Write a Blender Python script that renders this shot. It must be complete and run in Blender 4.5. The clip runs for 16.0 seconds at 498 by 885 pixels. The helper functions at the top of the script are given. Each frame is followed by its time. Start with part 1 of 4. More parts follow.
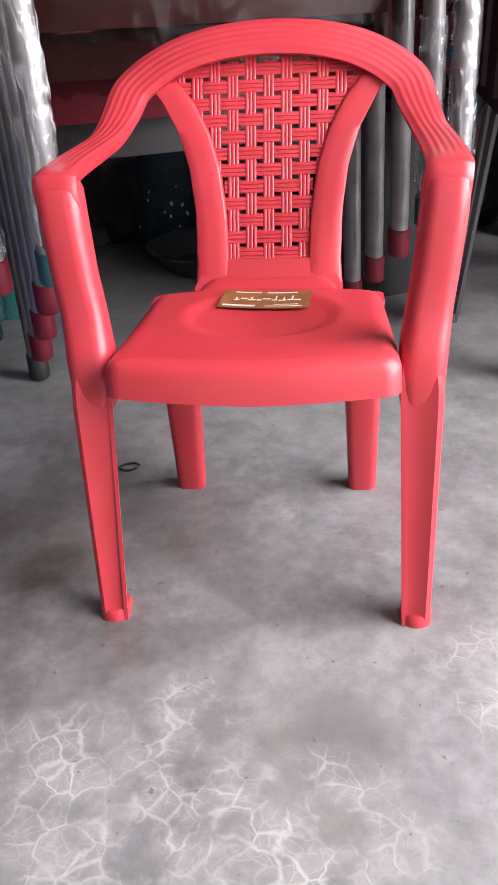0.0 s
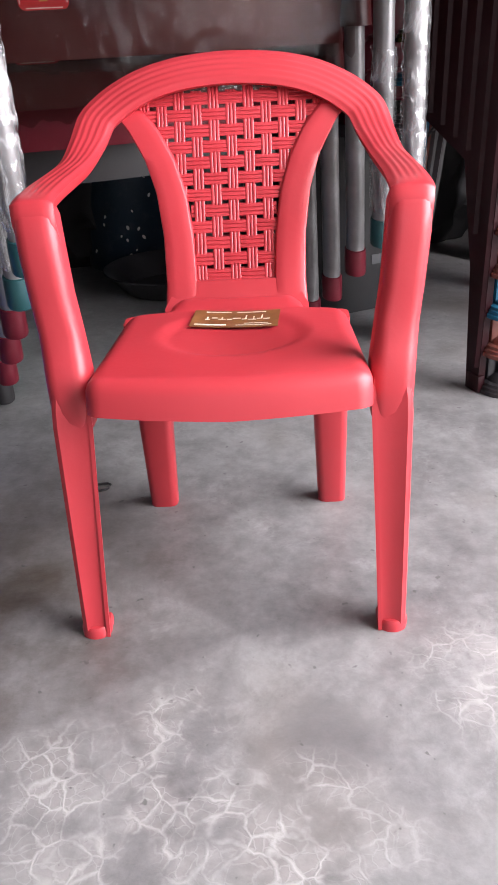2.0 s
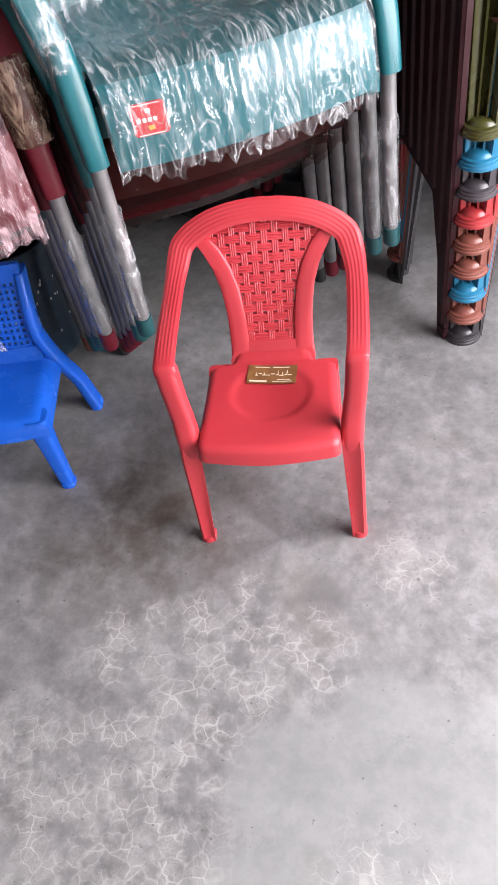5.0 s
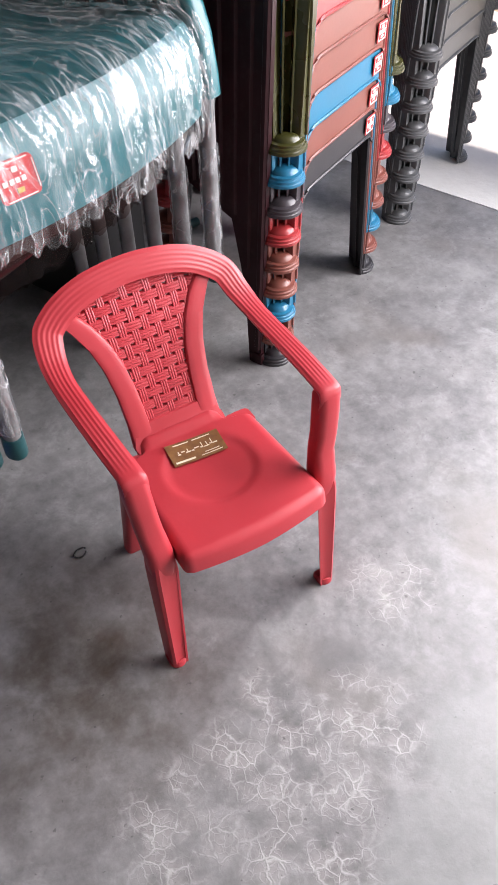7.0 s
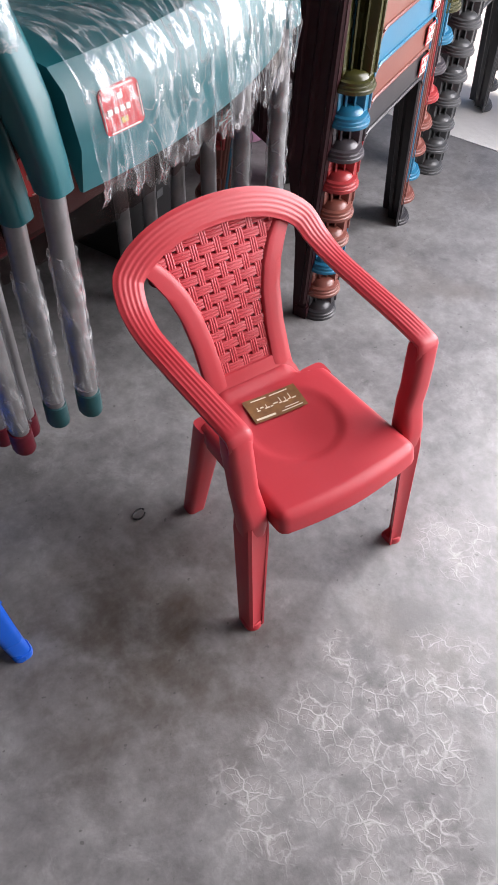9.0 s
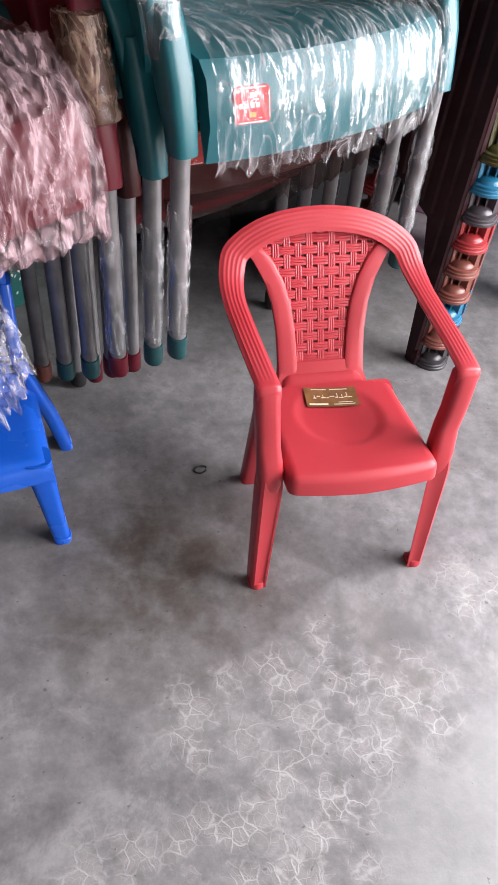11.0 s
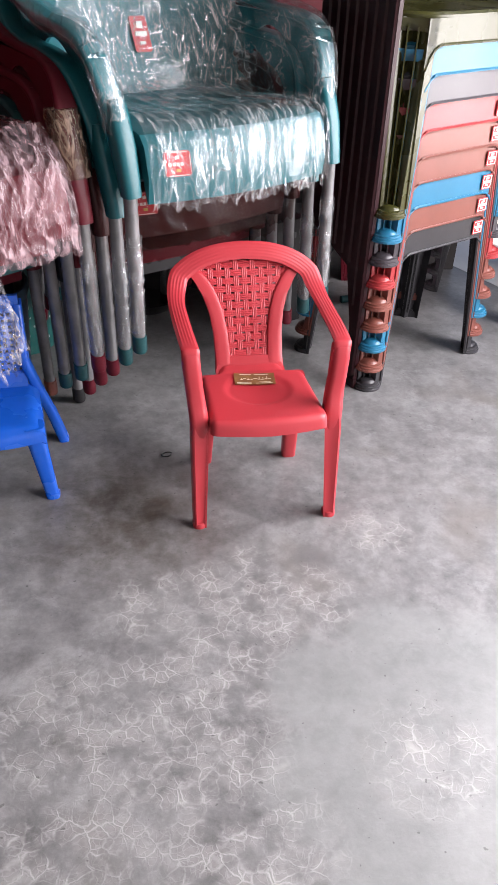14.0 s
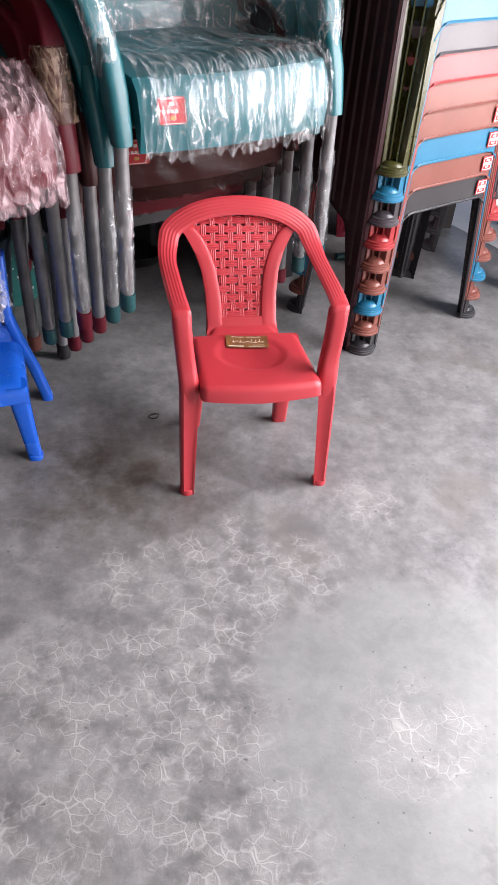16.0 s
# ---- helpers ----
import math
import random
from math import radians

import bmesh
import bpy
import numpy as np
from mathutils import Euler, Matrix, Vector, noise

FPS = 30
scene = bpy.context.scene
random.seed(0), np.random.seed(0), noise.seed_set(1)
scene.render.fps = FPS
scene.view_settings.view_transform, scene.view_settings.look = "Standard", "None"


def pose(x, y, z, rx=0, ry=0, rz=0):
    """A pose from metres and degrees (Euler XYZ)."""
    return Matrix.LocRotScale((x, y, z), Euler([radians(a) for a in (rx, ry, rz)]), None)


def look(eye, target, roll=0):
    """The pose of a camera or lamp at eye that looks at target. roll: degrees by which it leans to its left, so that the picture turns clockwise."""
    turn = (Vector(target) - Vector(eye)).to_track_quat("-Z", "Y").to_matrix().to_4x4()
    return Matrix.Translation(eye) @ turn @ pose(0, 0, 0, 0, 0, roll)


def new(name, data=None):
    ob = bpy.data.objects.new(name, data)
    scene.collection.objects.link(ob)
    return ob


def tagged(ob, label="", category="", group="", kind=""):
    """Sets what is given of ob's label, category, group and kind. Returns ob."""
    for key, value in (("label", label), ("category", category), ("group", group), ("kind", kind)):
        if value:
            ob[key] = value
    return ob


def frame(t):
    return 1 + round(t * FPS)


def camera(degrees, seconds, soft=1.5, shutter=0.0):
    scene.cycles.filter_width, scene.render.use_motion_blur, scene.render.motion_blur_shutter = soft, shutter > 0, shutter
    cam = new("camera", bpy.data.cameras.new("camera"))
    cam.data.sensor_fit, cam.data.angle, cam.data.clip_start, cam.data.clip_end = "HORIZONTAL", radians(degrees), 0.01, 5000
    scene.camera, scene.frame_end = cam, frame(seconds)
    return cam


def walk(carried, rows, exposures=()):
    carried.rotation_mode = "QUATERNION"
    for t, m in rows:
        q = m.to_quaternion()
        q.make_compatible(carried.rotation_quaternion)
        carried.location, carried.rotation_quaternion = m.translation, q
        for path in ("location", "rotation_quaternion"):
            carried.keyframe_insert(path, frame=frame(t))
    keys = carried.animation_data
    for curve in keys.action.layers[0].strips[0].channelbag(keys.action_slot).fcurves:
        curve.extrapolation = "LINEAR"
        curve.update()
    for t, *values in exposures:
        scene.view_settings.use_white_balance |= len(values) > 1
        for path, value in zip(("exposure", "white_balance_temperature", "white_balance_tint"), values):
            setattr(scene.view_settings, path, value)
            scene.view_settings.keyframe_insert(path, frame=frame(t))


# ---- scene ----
cam = camera(36.0, 16.0)
EXPOSURES = [(0, 0.42, 6750, 19), (3.2, 0.38, 6750, 19), (5.5, 0.28, 6750, 19), (6.5, 0.22, 6750, 19), (7.0, 0.1, 6750, 19), (7.5, -0.2, 6750, 19), (8.2, -0.16, 6750, 19), (10.3, 0.1, 6750, 19), (11, 0.2, 6750, 19), (14, 0.15, 6750, 19), (16, 0.12, 6750, 19)]
PATH = [
    (0, (0.067, -0.581, 0.542), (-0.13, 1.147, -0.445), -3.3),
    (0.5, (0.052, -0.603, 0.542), (-0.006, 1.159, -0.401), -1.1),
    (1, (0.046, -0.599, 0.537), (-0.027, 1.162, -0.408), -2.2),
    (1.5, (0.047, -0.603, 0.542), (-0.026, 1.158, -0.402), -2.7),
    (2, (0.046, -0.604, 0.548), (-0.029, 1.157, -0.397), -3.1),
    (2.5, (0.037, -0.579, 0.623), (-0.053, 1.117, -0.433), -4.1),
    (3, (0.052, -0.537, 0.781), (-0.103, 0.986, -0.506), -5.7),
    (3.2, (0.048, -0.51, 0.87), (-0.074, 0.905, -0.537), -4.0),
    (5.3, (0.162, -0.892, 1.303), (-0.116, 0.406, -0.194), -12.4),
    (5.5, (0.09, -0.896, 1.303), (-0.021, 0.459, -0.164), -9.2),
    (6, (-0.197, -0.774, 1.293), (0.162, 0.481, -0.222), -0.2),
    (6.5, (-0.28, -0.708, 1.211), (0.185, 0.574, -0.251), 0.8),
    (6.6, (-0.316, -0.645, 1.214), (0.236, 0.627, -0.228), 0.8),
    (7, (-0.388, -0.557, 1.211), (0.355, 0.571, -0.263), 1.2),
    (7.5, (-0.516, -0.467, 1.189), (0.368, 0.545, -0.293), 3.7),
    (8, (-0.568, -0.407, 1.187), (0.327, 0.549, -0.324), 6.9),
    (8.2, (-0.584, -0.4, 1.168), (0.295, 0.563, -0.349), 7.0),
    (10.3, (-0.419, -0.513, 1.156), (0.21, 0.603, -0.38), 4.6),
    (10.5, (-0.426, -0.534, 1.158), (0.219, 0.618, -0.345), 8.9),
    (11, (-0.442, -0.732, 1.171), (-0.004, 0.6, -0.256), 7.4),
    (11.5, (-0.455, -0.927, 1.189), (-0.135, 0.396, -0.276), 8.7),
    (12, (-0.402, -1.052, 1.176), (-0.126, 0.31, -0.262), 5.0),
    (12.5, (-0.378, -1.192, 1.243), (-0.093, 0.309, -0.048), 2.8),
    (13, (-0.363, -1.29, 1.206), (-0.042, 0.309, 0.048), 3.5),
    (13.5, (-0.326, -1.319, 1.187), (0.034, 0.281, 0.042), 3.1),
    (14, (-0.306, -1.325, 1.176), (0.014, 0.283, 0.03), 2.1),
    (14.5, (-0.303, -1.319, 1.18), (0.031, 0.267, 0.008), 2.4),
    (15, (-0.305, -1.315, 1.175), (0.039, 0.26, -0.008), 2.7),
    (15.5, (-0.303, -1.299, 1.176), (0.036, 0.255, -0.036), 3.3),
    (16, (-0.309, -1.26, 1.172), (0.043, 0.263, -0.075), 4.6),
]
walk(cam, [(t, look(eye, target, roll)) for t, eye, target, roll in PATH], EXPOSURES)

# ---------- world, sun, lights ----------
SHOP = 25.3                                   # turn of the shop's rows against the red chair
CU, SU = math.cos(radians(SHOP)), math.sin(radians(SHOP))


def shop(u, v, z=0.0):
    return Vector((u * CU - v * SU, u * SU + v * CU, z))


world = bpy.data.worlds.new("world")
scene.world = world
world.use_nodes = True
wn = world.node_tree.nodes
sky = wn.new("ShaderNodeTexSky")
sky.sky_type, sky.sun_disc = "NISHITA", False
sky.sun_elevation, sky.sun_rotation = radians(58), radians(170)
sky.air_density, sky.dust_density = 1.2, 3.0
world.node_tree.links.new(sky.outputs[0], wn["Background"].inputs[0])
wn["Background"].inputs[1].default_value = 0.15

sun_data = bpy.data.lights.new("sun", "SUN")
sun_data.energy, sun_data.angle, sun_data.color = 5.0, radians(0.6), (1.0, 0.95, 0.88)
sun = new("sun", sun_data)
sun.matrix_world = look((3.5, -5.0, 9), (2.2, 0.3, 0))

door_data = bpy.data.lights.new("doorway_light", "AREA")
door_data.shape, door_data.size, door_data.size_y = "RECTANGLE", 3.6, 1.9
door_data.energy, door_data.color = 300.0, (0.93, 0.97, 1.0)
door_light = new("doorway_light", door_data)
door_light.matrix_world = look((2.10, -1.14, 1.40), (1.18, -1.535, 1.15))

# Added fill lamp behind the camera; no such source is known there.
front_data = bpy.data.lights.new("front_fill_light", "AREA")
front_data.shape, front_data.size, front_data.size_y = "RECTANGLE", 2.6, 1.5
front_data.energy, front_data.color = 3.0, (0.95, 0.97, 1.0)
front_light = new("front_fill_light", front_data)
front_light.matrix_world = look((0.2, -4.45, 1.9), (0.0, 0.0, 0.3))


# ---------- materials ----------
def mat_new(name):
    m = bpy.data.materials.new(name)
    m.use_nodes = True
    nt = m.node_tree
    return m, nt, nt.nodes["Principled BSDF"]


def link(nt, a, b):
    nt.links.new(a, b)


def tex_noise(nt, co, scale, detail=4.0, rough=0.55, dist=0.0):
    n = nt.nodes.new("ShaderNodeTexNoise")
    n.inputs["Scale"].default_value, n.inputs["Detail"].default_value = scale, detail
    n.inputs["Roughness"].default_value, n.inputs["Distortion"].default_value = rough, dist
    link(nt, co, n.inputs["Vector"])
    return n.outputs["Fac"]


def ramp(nt, fac, stops):
    r = nt.nodes.new("ShaderNodeValToRGB")
    els = r.color_ramp.elements
    while len(els) < len(stops):
        els.new(0.5)
    for e, (p, c) in zip(els, stops):
        e.position = p
        e.color = (*c, 1) if len(c) == 3 else c
    link(nt, fac, r.inputs[0])
    return r.outputs[0]


def grey(v):
    return (v, v, v)


def math_node(nt, op, a, b=None, clamp=False):
    n = nt.nodes.new("ShaderNodeMath")
    n.operation, n.use_clamp = op, clamp
    for i, x in enumerate((a, b)):
        if x is None:
            continue
        if isinstance(x, (int, float)):
            n.inputs[i].default_value = x
        else:
            link(nt, x, n.inputs[i])
    return n.outputs[0]


def mix_col(nt, fac, a, b, mode="MIX"):
    n = nt.nodes.new("ShaderNodeMix")
    n.data_type, n.blend_type = "RGBA", mode
    for s, x in ((n.inputs[0], fac), (n.inputs[6], a), (n.inputs[7], b)):
        if isinstance(x, (int, float)):
            s.default_value = x
        elif isinstance(x, tuple):
            s.default_value = (*x, 1)
        else:
            link(nt, x, s)
    return n.outputs[2]


def bump(nt, height, strength, distance, bsdf):
    b = nt.nodes.new("ShaderNodeBump")
    b.inputs["Strength"].default_value, b.inputs["Distance"].default_value = strength, distance
    link(nt, height, b.inputs["Height"])
    link(nt, b.outputs[0], bsdf.inputs["Normal"])


def coords(nt, kind="Object"):
    return nt.nodes.new("ShaderNodeTexCoord").outputs[kind]


def plastic(name, col, rough=0.34, vary=0.12, dust=0.15):
    """Moulded plastic with slight mottling, dust and a satin grain."""
    m, nt, b = mat_new(name)
    co = coords(nt)
    big = tex_noise(nt, co, 9.0, 3)
    fine = tex_noise(nt, co, 160.0, 3)
    dark = tuple(c * (1 - vary) for c in col)
    light = tuple(min(1, c * (1 + vary) + 0.004) for c in col)
    base = mix_col(nt, ramp(nt, big, [(0.3, grey(0)), (0.7, grey(1))]), dark, light)
    dirt = ramp(nt, tex_noise(nt, co, 31.0, 6, 0.7), [(0.52, grey(0)), (0.8, grey(dust))])
    base = mix_col(nt, dirt, base, (0.34, 0.31, 0.29))
    link(nt, base, b.inputs["Base Color"])
    link(nt, ramp(nt, big, [(0.25, grey(rough - 0.05)), (0.8, grey(rough + 0.09))]), b.inputs["Roughness"])
    bump(nt, fine, 0.05, 0.002, b)
    return m


RED = plastic("red_plastic", (0.44, 0.031, 0.041), 0.38, 0.04, 0.0)
BLUE = plastic("blue_plastic", (0.003, 0.10, 0.56), 0.25, 0.08, 0.05)
TEAL = plastic("teal_plastic", (0.002, 0.100, 0.118), 0.32, 0.1, 0.05)
DARK_TEAL = plastic("dark_teal_plastic", (0.003, 0.05, 0.055), 0.36, 0.1, 0.05)
MAROON = plastic("maroon_plastic", (0.105, 0.006, 0.014), 0.36, 0.1, 0.04)
# Maroon with shade put into the colour, for the stools' leg flanks.
SHADED_MAROON = plastic("shaded_maroon_plastic", (0.022, 0.003, 0.005), 0.4, 0.15, 0.04)
BROWN_RED = plastic("brown_red_plastic", (0.042, 0.008, 0.008), 0.36, 0.1, 0.04)
for dull in (MAROON, BROWN_RED, SHADED_MAROON):
    dull.node_tree.nodes["Principled BSDF"].inputs["Specular IOR Level"].default_value = 0.22
OLIVE = plastic("olive_plastic", (0.045, 0.044, 0.010), 0.26, 0.1, 0.04)
SKY_BLUE = plastic("sky_blue_plastic", (0.008, 0.14, 0.25), 0.32, 0.1, 0.06)
SLATE = plastic("slate_plastic", (0.048, 0.04, 0.046), 0.34, 0.1, 0.06)
CHARCOAL = plastic("charcoal_plastic", (0.026, 0.024, 0.027), 0.36, 0.1, 0.05)
SIGNAL_RED = plastic("signal_red_plastic", (0.33, 0.028, 0.03), 0.33, 0.1, 0.05)
TERRACOTTA = plastic("terracotta_plastic", (0.19, 0.056, 0.040), 0.36, 0.1, 0.06)
GREY_PLASTIC = plastic("grey_plastic", (0.085, 0.087, 0.09), 0.34)
BLACK_PLASTIC = plastic("black_plastic", (0.012, 0.011, 0.012), 0.5, 0.1, 0.02)
PINK = plastic("pink_plastic", (0.5, 0.24, 0.38), 0.4)
BIN_GREEN = plastic("bin_green_plastic", (0.01, 0.12, 0.11), 0.35)
BIN_NAVY = plastic("bin_navy_plastic", (0.012, 0.03, 0.05), 0.35)
WHITE_PLASTIC = plastic("white_plastic", (0.7, 0.7, 0.68), 0.4)
STICKER = plastic("sticker_red", (0.5, 0.025, 0.03), 0.3, 0.05, 0.05)
STICKER_WHITE = plastic("sticker_white", (0.75, 0.72, 0.68), 0.4, 0.05, 0.05)
STICKER_GOLD = plastic("sticker_gold", (0.5, 0.33, 0.06), 0.4, 0.05, 0.05)


def make_concrete():
    m, nt, b = mat_new("polished_concrete")
    co = coords(nt)
    cloud = tex_noise(nt, co, 3.4, 6, 0.6, 0.2)
    mid = tex_noise(nt, co, 11.0, 7, 0.66, 0.15)
    fine = tex_noise(nt, co, 120.0, 4, 0.6)
    base = ramp(nt, cloud, [(0.32, (0.17, 0.16, 0.157)), (0.5, (0.29, 0.28, 0.276)), (0.68, (0.43, 0.42, 0.415))])
    base = mix_col(nt, 0.55, base, ramp(nt, mid, [(0.33, (0.11, 0.106, 0.105)), (0.5, (0.29, 0.282, 0.28)), (0.67, (0.47, 0.46, 0.45))]))
    blot = tex_noise(nt, co, 34.0, 7, 0.74, 0.2)
    base = mix_col(nt, 0.26, base, ramp(nt, blot, [(0.34, (0.10, 0.096, 0.095)), (0.5, (0.29, 0.282, 0.28)), (0.66, (0.52, 0.51, 0.50))]))
    haze = tex_noise(nt, co, 6.5, 8, 0.78, 0.3)
    base = mix_col(nt, ramp(nt, haze, [(0.54, grey(0)), (0.68, grey(0.55))]), base, (0.55, 0.54, 0.535))
    # brownish stains
    stain = ramp(nt, tex_noise(nt, co, 3.1, 3, 0.5, 0.2), [(0.56, grey(0)), (0.72, grey(0.55))])
    base = mix_col(nt, stain, base, (0.2, 0.168, 0.14))
    # worn bands of pale crazing around given spots
    warp = nt.nodes.new("ShaderNodeTexNoise")
    warp.inputs["Scale"].default_value, warp.inputs["Detail"].default_value = 26.0, 6
    link(nt, co, warp.inputs["Vector"])
    off = nt.nodes.new("ShaderNodeVectorMath")
    off.operation = "MULTIPLY_ADD"
    link(nt, warp.outputs["Color"], off.inputs[0])
    off.inputs[1].default_value = (0.036, 0.036, 0.0)
    link(nt, co, off.inputs[2])
    wco = off.outputs[0]

    def veins(scale, width):
        v = nt.nodes.new("ShaderNodeTexVoronoi")
        v.feature = "DISTANCE_TO_EDGE"
        v.inputs["Scale"].default_value = scale
        link(nt, wco, v.inputs["Vector"])
        return ramp(nt, v.outputs["Distance"], [(0.0, grey(1)), (width * 0.4, grey(0.7)), (width, grey(0))])

    # smooth trowelled patch, a dark oval spot and a brown stain deepened for shade
    def blob(x, y, r, edge):
        d = nt.nodes.new("ShaderNodeVectorMath")
        d.operation = "DISTANCE"
        link(nt, wco, d.inputs[0])
        d.inputs[1].default_value = (x + 0.018, y + 0.018, 0)
        return ramp(nt, math_node(nt, "DIVIDE", d.outputs["Value"], r), [(1 - edge, grey(1)), (1.0, grey(0))])

    smooth = None
    for x, y, r in ((0.02, -0.47, 0.12), (0.20, -0.41, 0.15), (-0.03, -0.65, 0.12), (0.08, -0.80, 0.15), (0.36, -0.50, 0.18), (0.10, -0.58, 0.15), (0.30, -0.72, 0.16)):
        f = blob(x, y, r, 0.3)
        smooth = f if smooth is None else math_node(nt, "MAXIMUM", smooth, f)
    base = mix_col(nt, math_node(nt, "MULTIPLY", smooth, 0.55), base, (0.40, 0.405, 0.395))
    base = mix_col(nt, math_node(nt, "MULTIPLY", blob(0.085, -0.13, 0.055, 0.5), 0.55), base, (0.19, 0.185, 0.183))
    # Brown stain, widened and darkened to include shade cast by the stacks.
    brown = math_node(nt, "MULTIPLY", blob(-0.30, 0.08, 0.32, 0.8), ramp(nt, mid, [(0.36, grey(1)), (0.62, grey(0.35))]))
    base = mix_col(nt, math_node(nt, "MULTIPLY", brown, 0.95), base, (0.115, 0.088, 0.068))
    net = math_node(nt, "MAXIMUM", math_node(nt, "MULTIPLY", veins(36.0, 0.07), 0.82), math_node(nt, "MULTIPLY", veins(78.0, 0.07), 0.35))
    spots = [(-0.27, -0.23, 0.10), (-0.08, -0.25, 0.13), (0.055, -0.245, 0.09), (0.25, -0.07, 0.08), (0.17, -0.63, 0.11), (-0.457, -0.476, 0.13), (-0.30, -0.49, 0.15),
             (-0.17, -0.40, 0.12), (-0.215, -0.59, 0.14), (-0.164, -0.76, 0.14), (-0.36, -0.64, 0.13), (-0.15, -0.20, 0.08), (-0.05, -0.12, 0.05), (-0.5, -0.75, 0.14)]
    mask = None
    for x, y, r in spots:
        d = nt.nodes.new("ShaderNodeVectorMath")
        d.operation = "DISTANCE"
        link(nt, wco, d.inputs[0])
        d.inputs[1].default_value = (x + 0.018, y + 0.018, 0)
        f = math_node(nt, "SUBTRACT", 1.0, math_node(nt, "DIVIDE", d.outputs["Value"], r * 1.25), True)
        mask = f if mask is None else math_node(nt, "MAXIMUM", mask, f)
    broken = ramp(nt, tex_noise(nt, co, 17.0, 4, 0.6), [(0.42, grey(0.05)), (0.6, grey(1))])
    zone = math_node(nt, "MULTIPLY", ramp(nt, mask, [(0.05, grey(0)), (0.45, grey(1))]), broken)
    vein = math_node(nt, "MULTIPLY", net, zone, True)
    base = mix_col(nt, math_node(nt, "MULTIPLY", ramp(nt, mask, [(0.0, grey(0)), (0.6, grey(0.42))]), broken), base, (0.5, 0.47, 0.45))
    base = mix_col(nt, vein, base, (0.62, 0.60, 0.58))
    speck = ramp(nt, tex_noise(nt, co, 75.0, 2, 0.5), [(0.70, grey(0)), (0.74, grey(0.6))])
    base = mix_col(nt, speck, base, (0.09, 0.085, 0.082))
    base = mix_col(nt, 1.0, base, (0.635, 0.633, 0.638), "MULTIPLY")
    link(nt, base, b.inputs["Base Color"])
    link(nt, ramp(nt, mid, [(0.3, grey(0.30)), (0.7, grey(0.50))]), b.inputs["Roughness"])
    b.inputs["Specular IOR Level"].default_value = 0.55
    h = math_node(nt, "ADD", math_node(nt, "MULTIPLY", mid, 0.6), math_node(nt, "MULTIPLY", fine, 0.25))
    h = math_node(nt, "ADD", h, math_node(nt, "MULTIPLY", vein, 0.5))
    bump(nt, h, 0.25, 0.004, b)
    return m


def rough_surface(name, a, c, scale, rough=0.85, relief=0.01):
    m, nt, b = mat_new(name)
    co = coords(nt)
    n = tex_noise(nt, co, scale, 7, 0.65)
    n2 = tex_noise(nt, co, scale * 13, 4, 0.6)
    base = mix_col(nt, 0.3, ramp(nt, n, [(0.3, a), (0.7, c)]), ramp(nt, n2, [(0.3, a), (0.7, c)]))
    link(nt, base, b.inputs["Base Color"])
    b.inputs["Roughness"].default_value = rough
    bump(nt, n2, 0.3, relief, b)
    return m


CONCRETE = make_concrete()
PAVING = rough_surface("outdoor_concrete", (0.66, 0.65, 0.62), (0.80, 0.79, 0.76), 2.0)
SAND = rough_surface("sandy_ground", (0.38, 0.30, 0.2), (0.52, 0.42, 0.29), 3.0)
PLASTER = rough_surface("plaster_wall", (0.32, 0.30, 0.28), (0.45, 0.43, 0.40), 1.6)
# Wall colour made near black to put the deep shop's shade into it.
DARK_WALL = rough_surface("shade_dark_wall", (0.035, 0.03, 0.03), (0.07, 0.06, 0.055), 1.7)
# Ceiling colour lowered to cut the light bounced into the shop.
CEILING = rough_surface("ceiling_plaster", (0.16, 0.15, 0.14), (0.24, 0.23, 0.22), 1.2)
BRICK = rough_surface("fired_brick", (0.28, 0.1, 0.06), (0.4, 0.17, 0.1), 30.0)
CARTON = rough_surface("brown_carton", (0.12, 0.075, 0.045), (0.19, 0.12, 0.075), 6.0)


def make_steel():
    m, nt, b = mat_new("painted_steel_tube")
    co = coords(nt)
    n = tex_noise(nt, co, 20.0, 5, 0.6)
    link(nt, ramp(nt, n, [(0.3, (0.15, 0.146, 0.148)), (0.7, (0.25, 0.245, 0.247))]), b.inputs["Base Color"])
    b.inputs["Metallic"].default_value = 0.45
    link(nt, ramp(nt, n, [(0.3, grey(0.32)), (0.7, grey(0.5))]), b.inputs["Roughness"])
    return m


STEEL = make_steel()


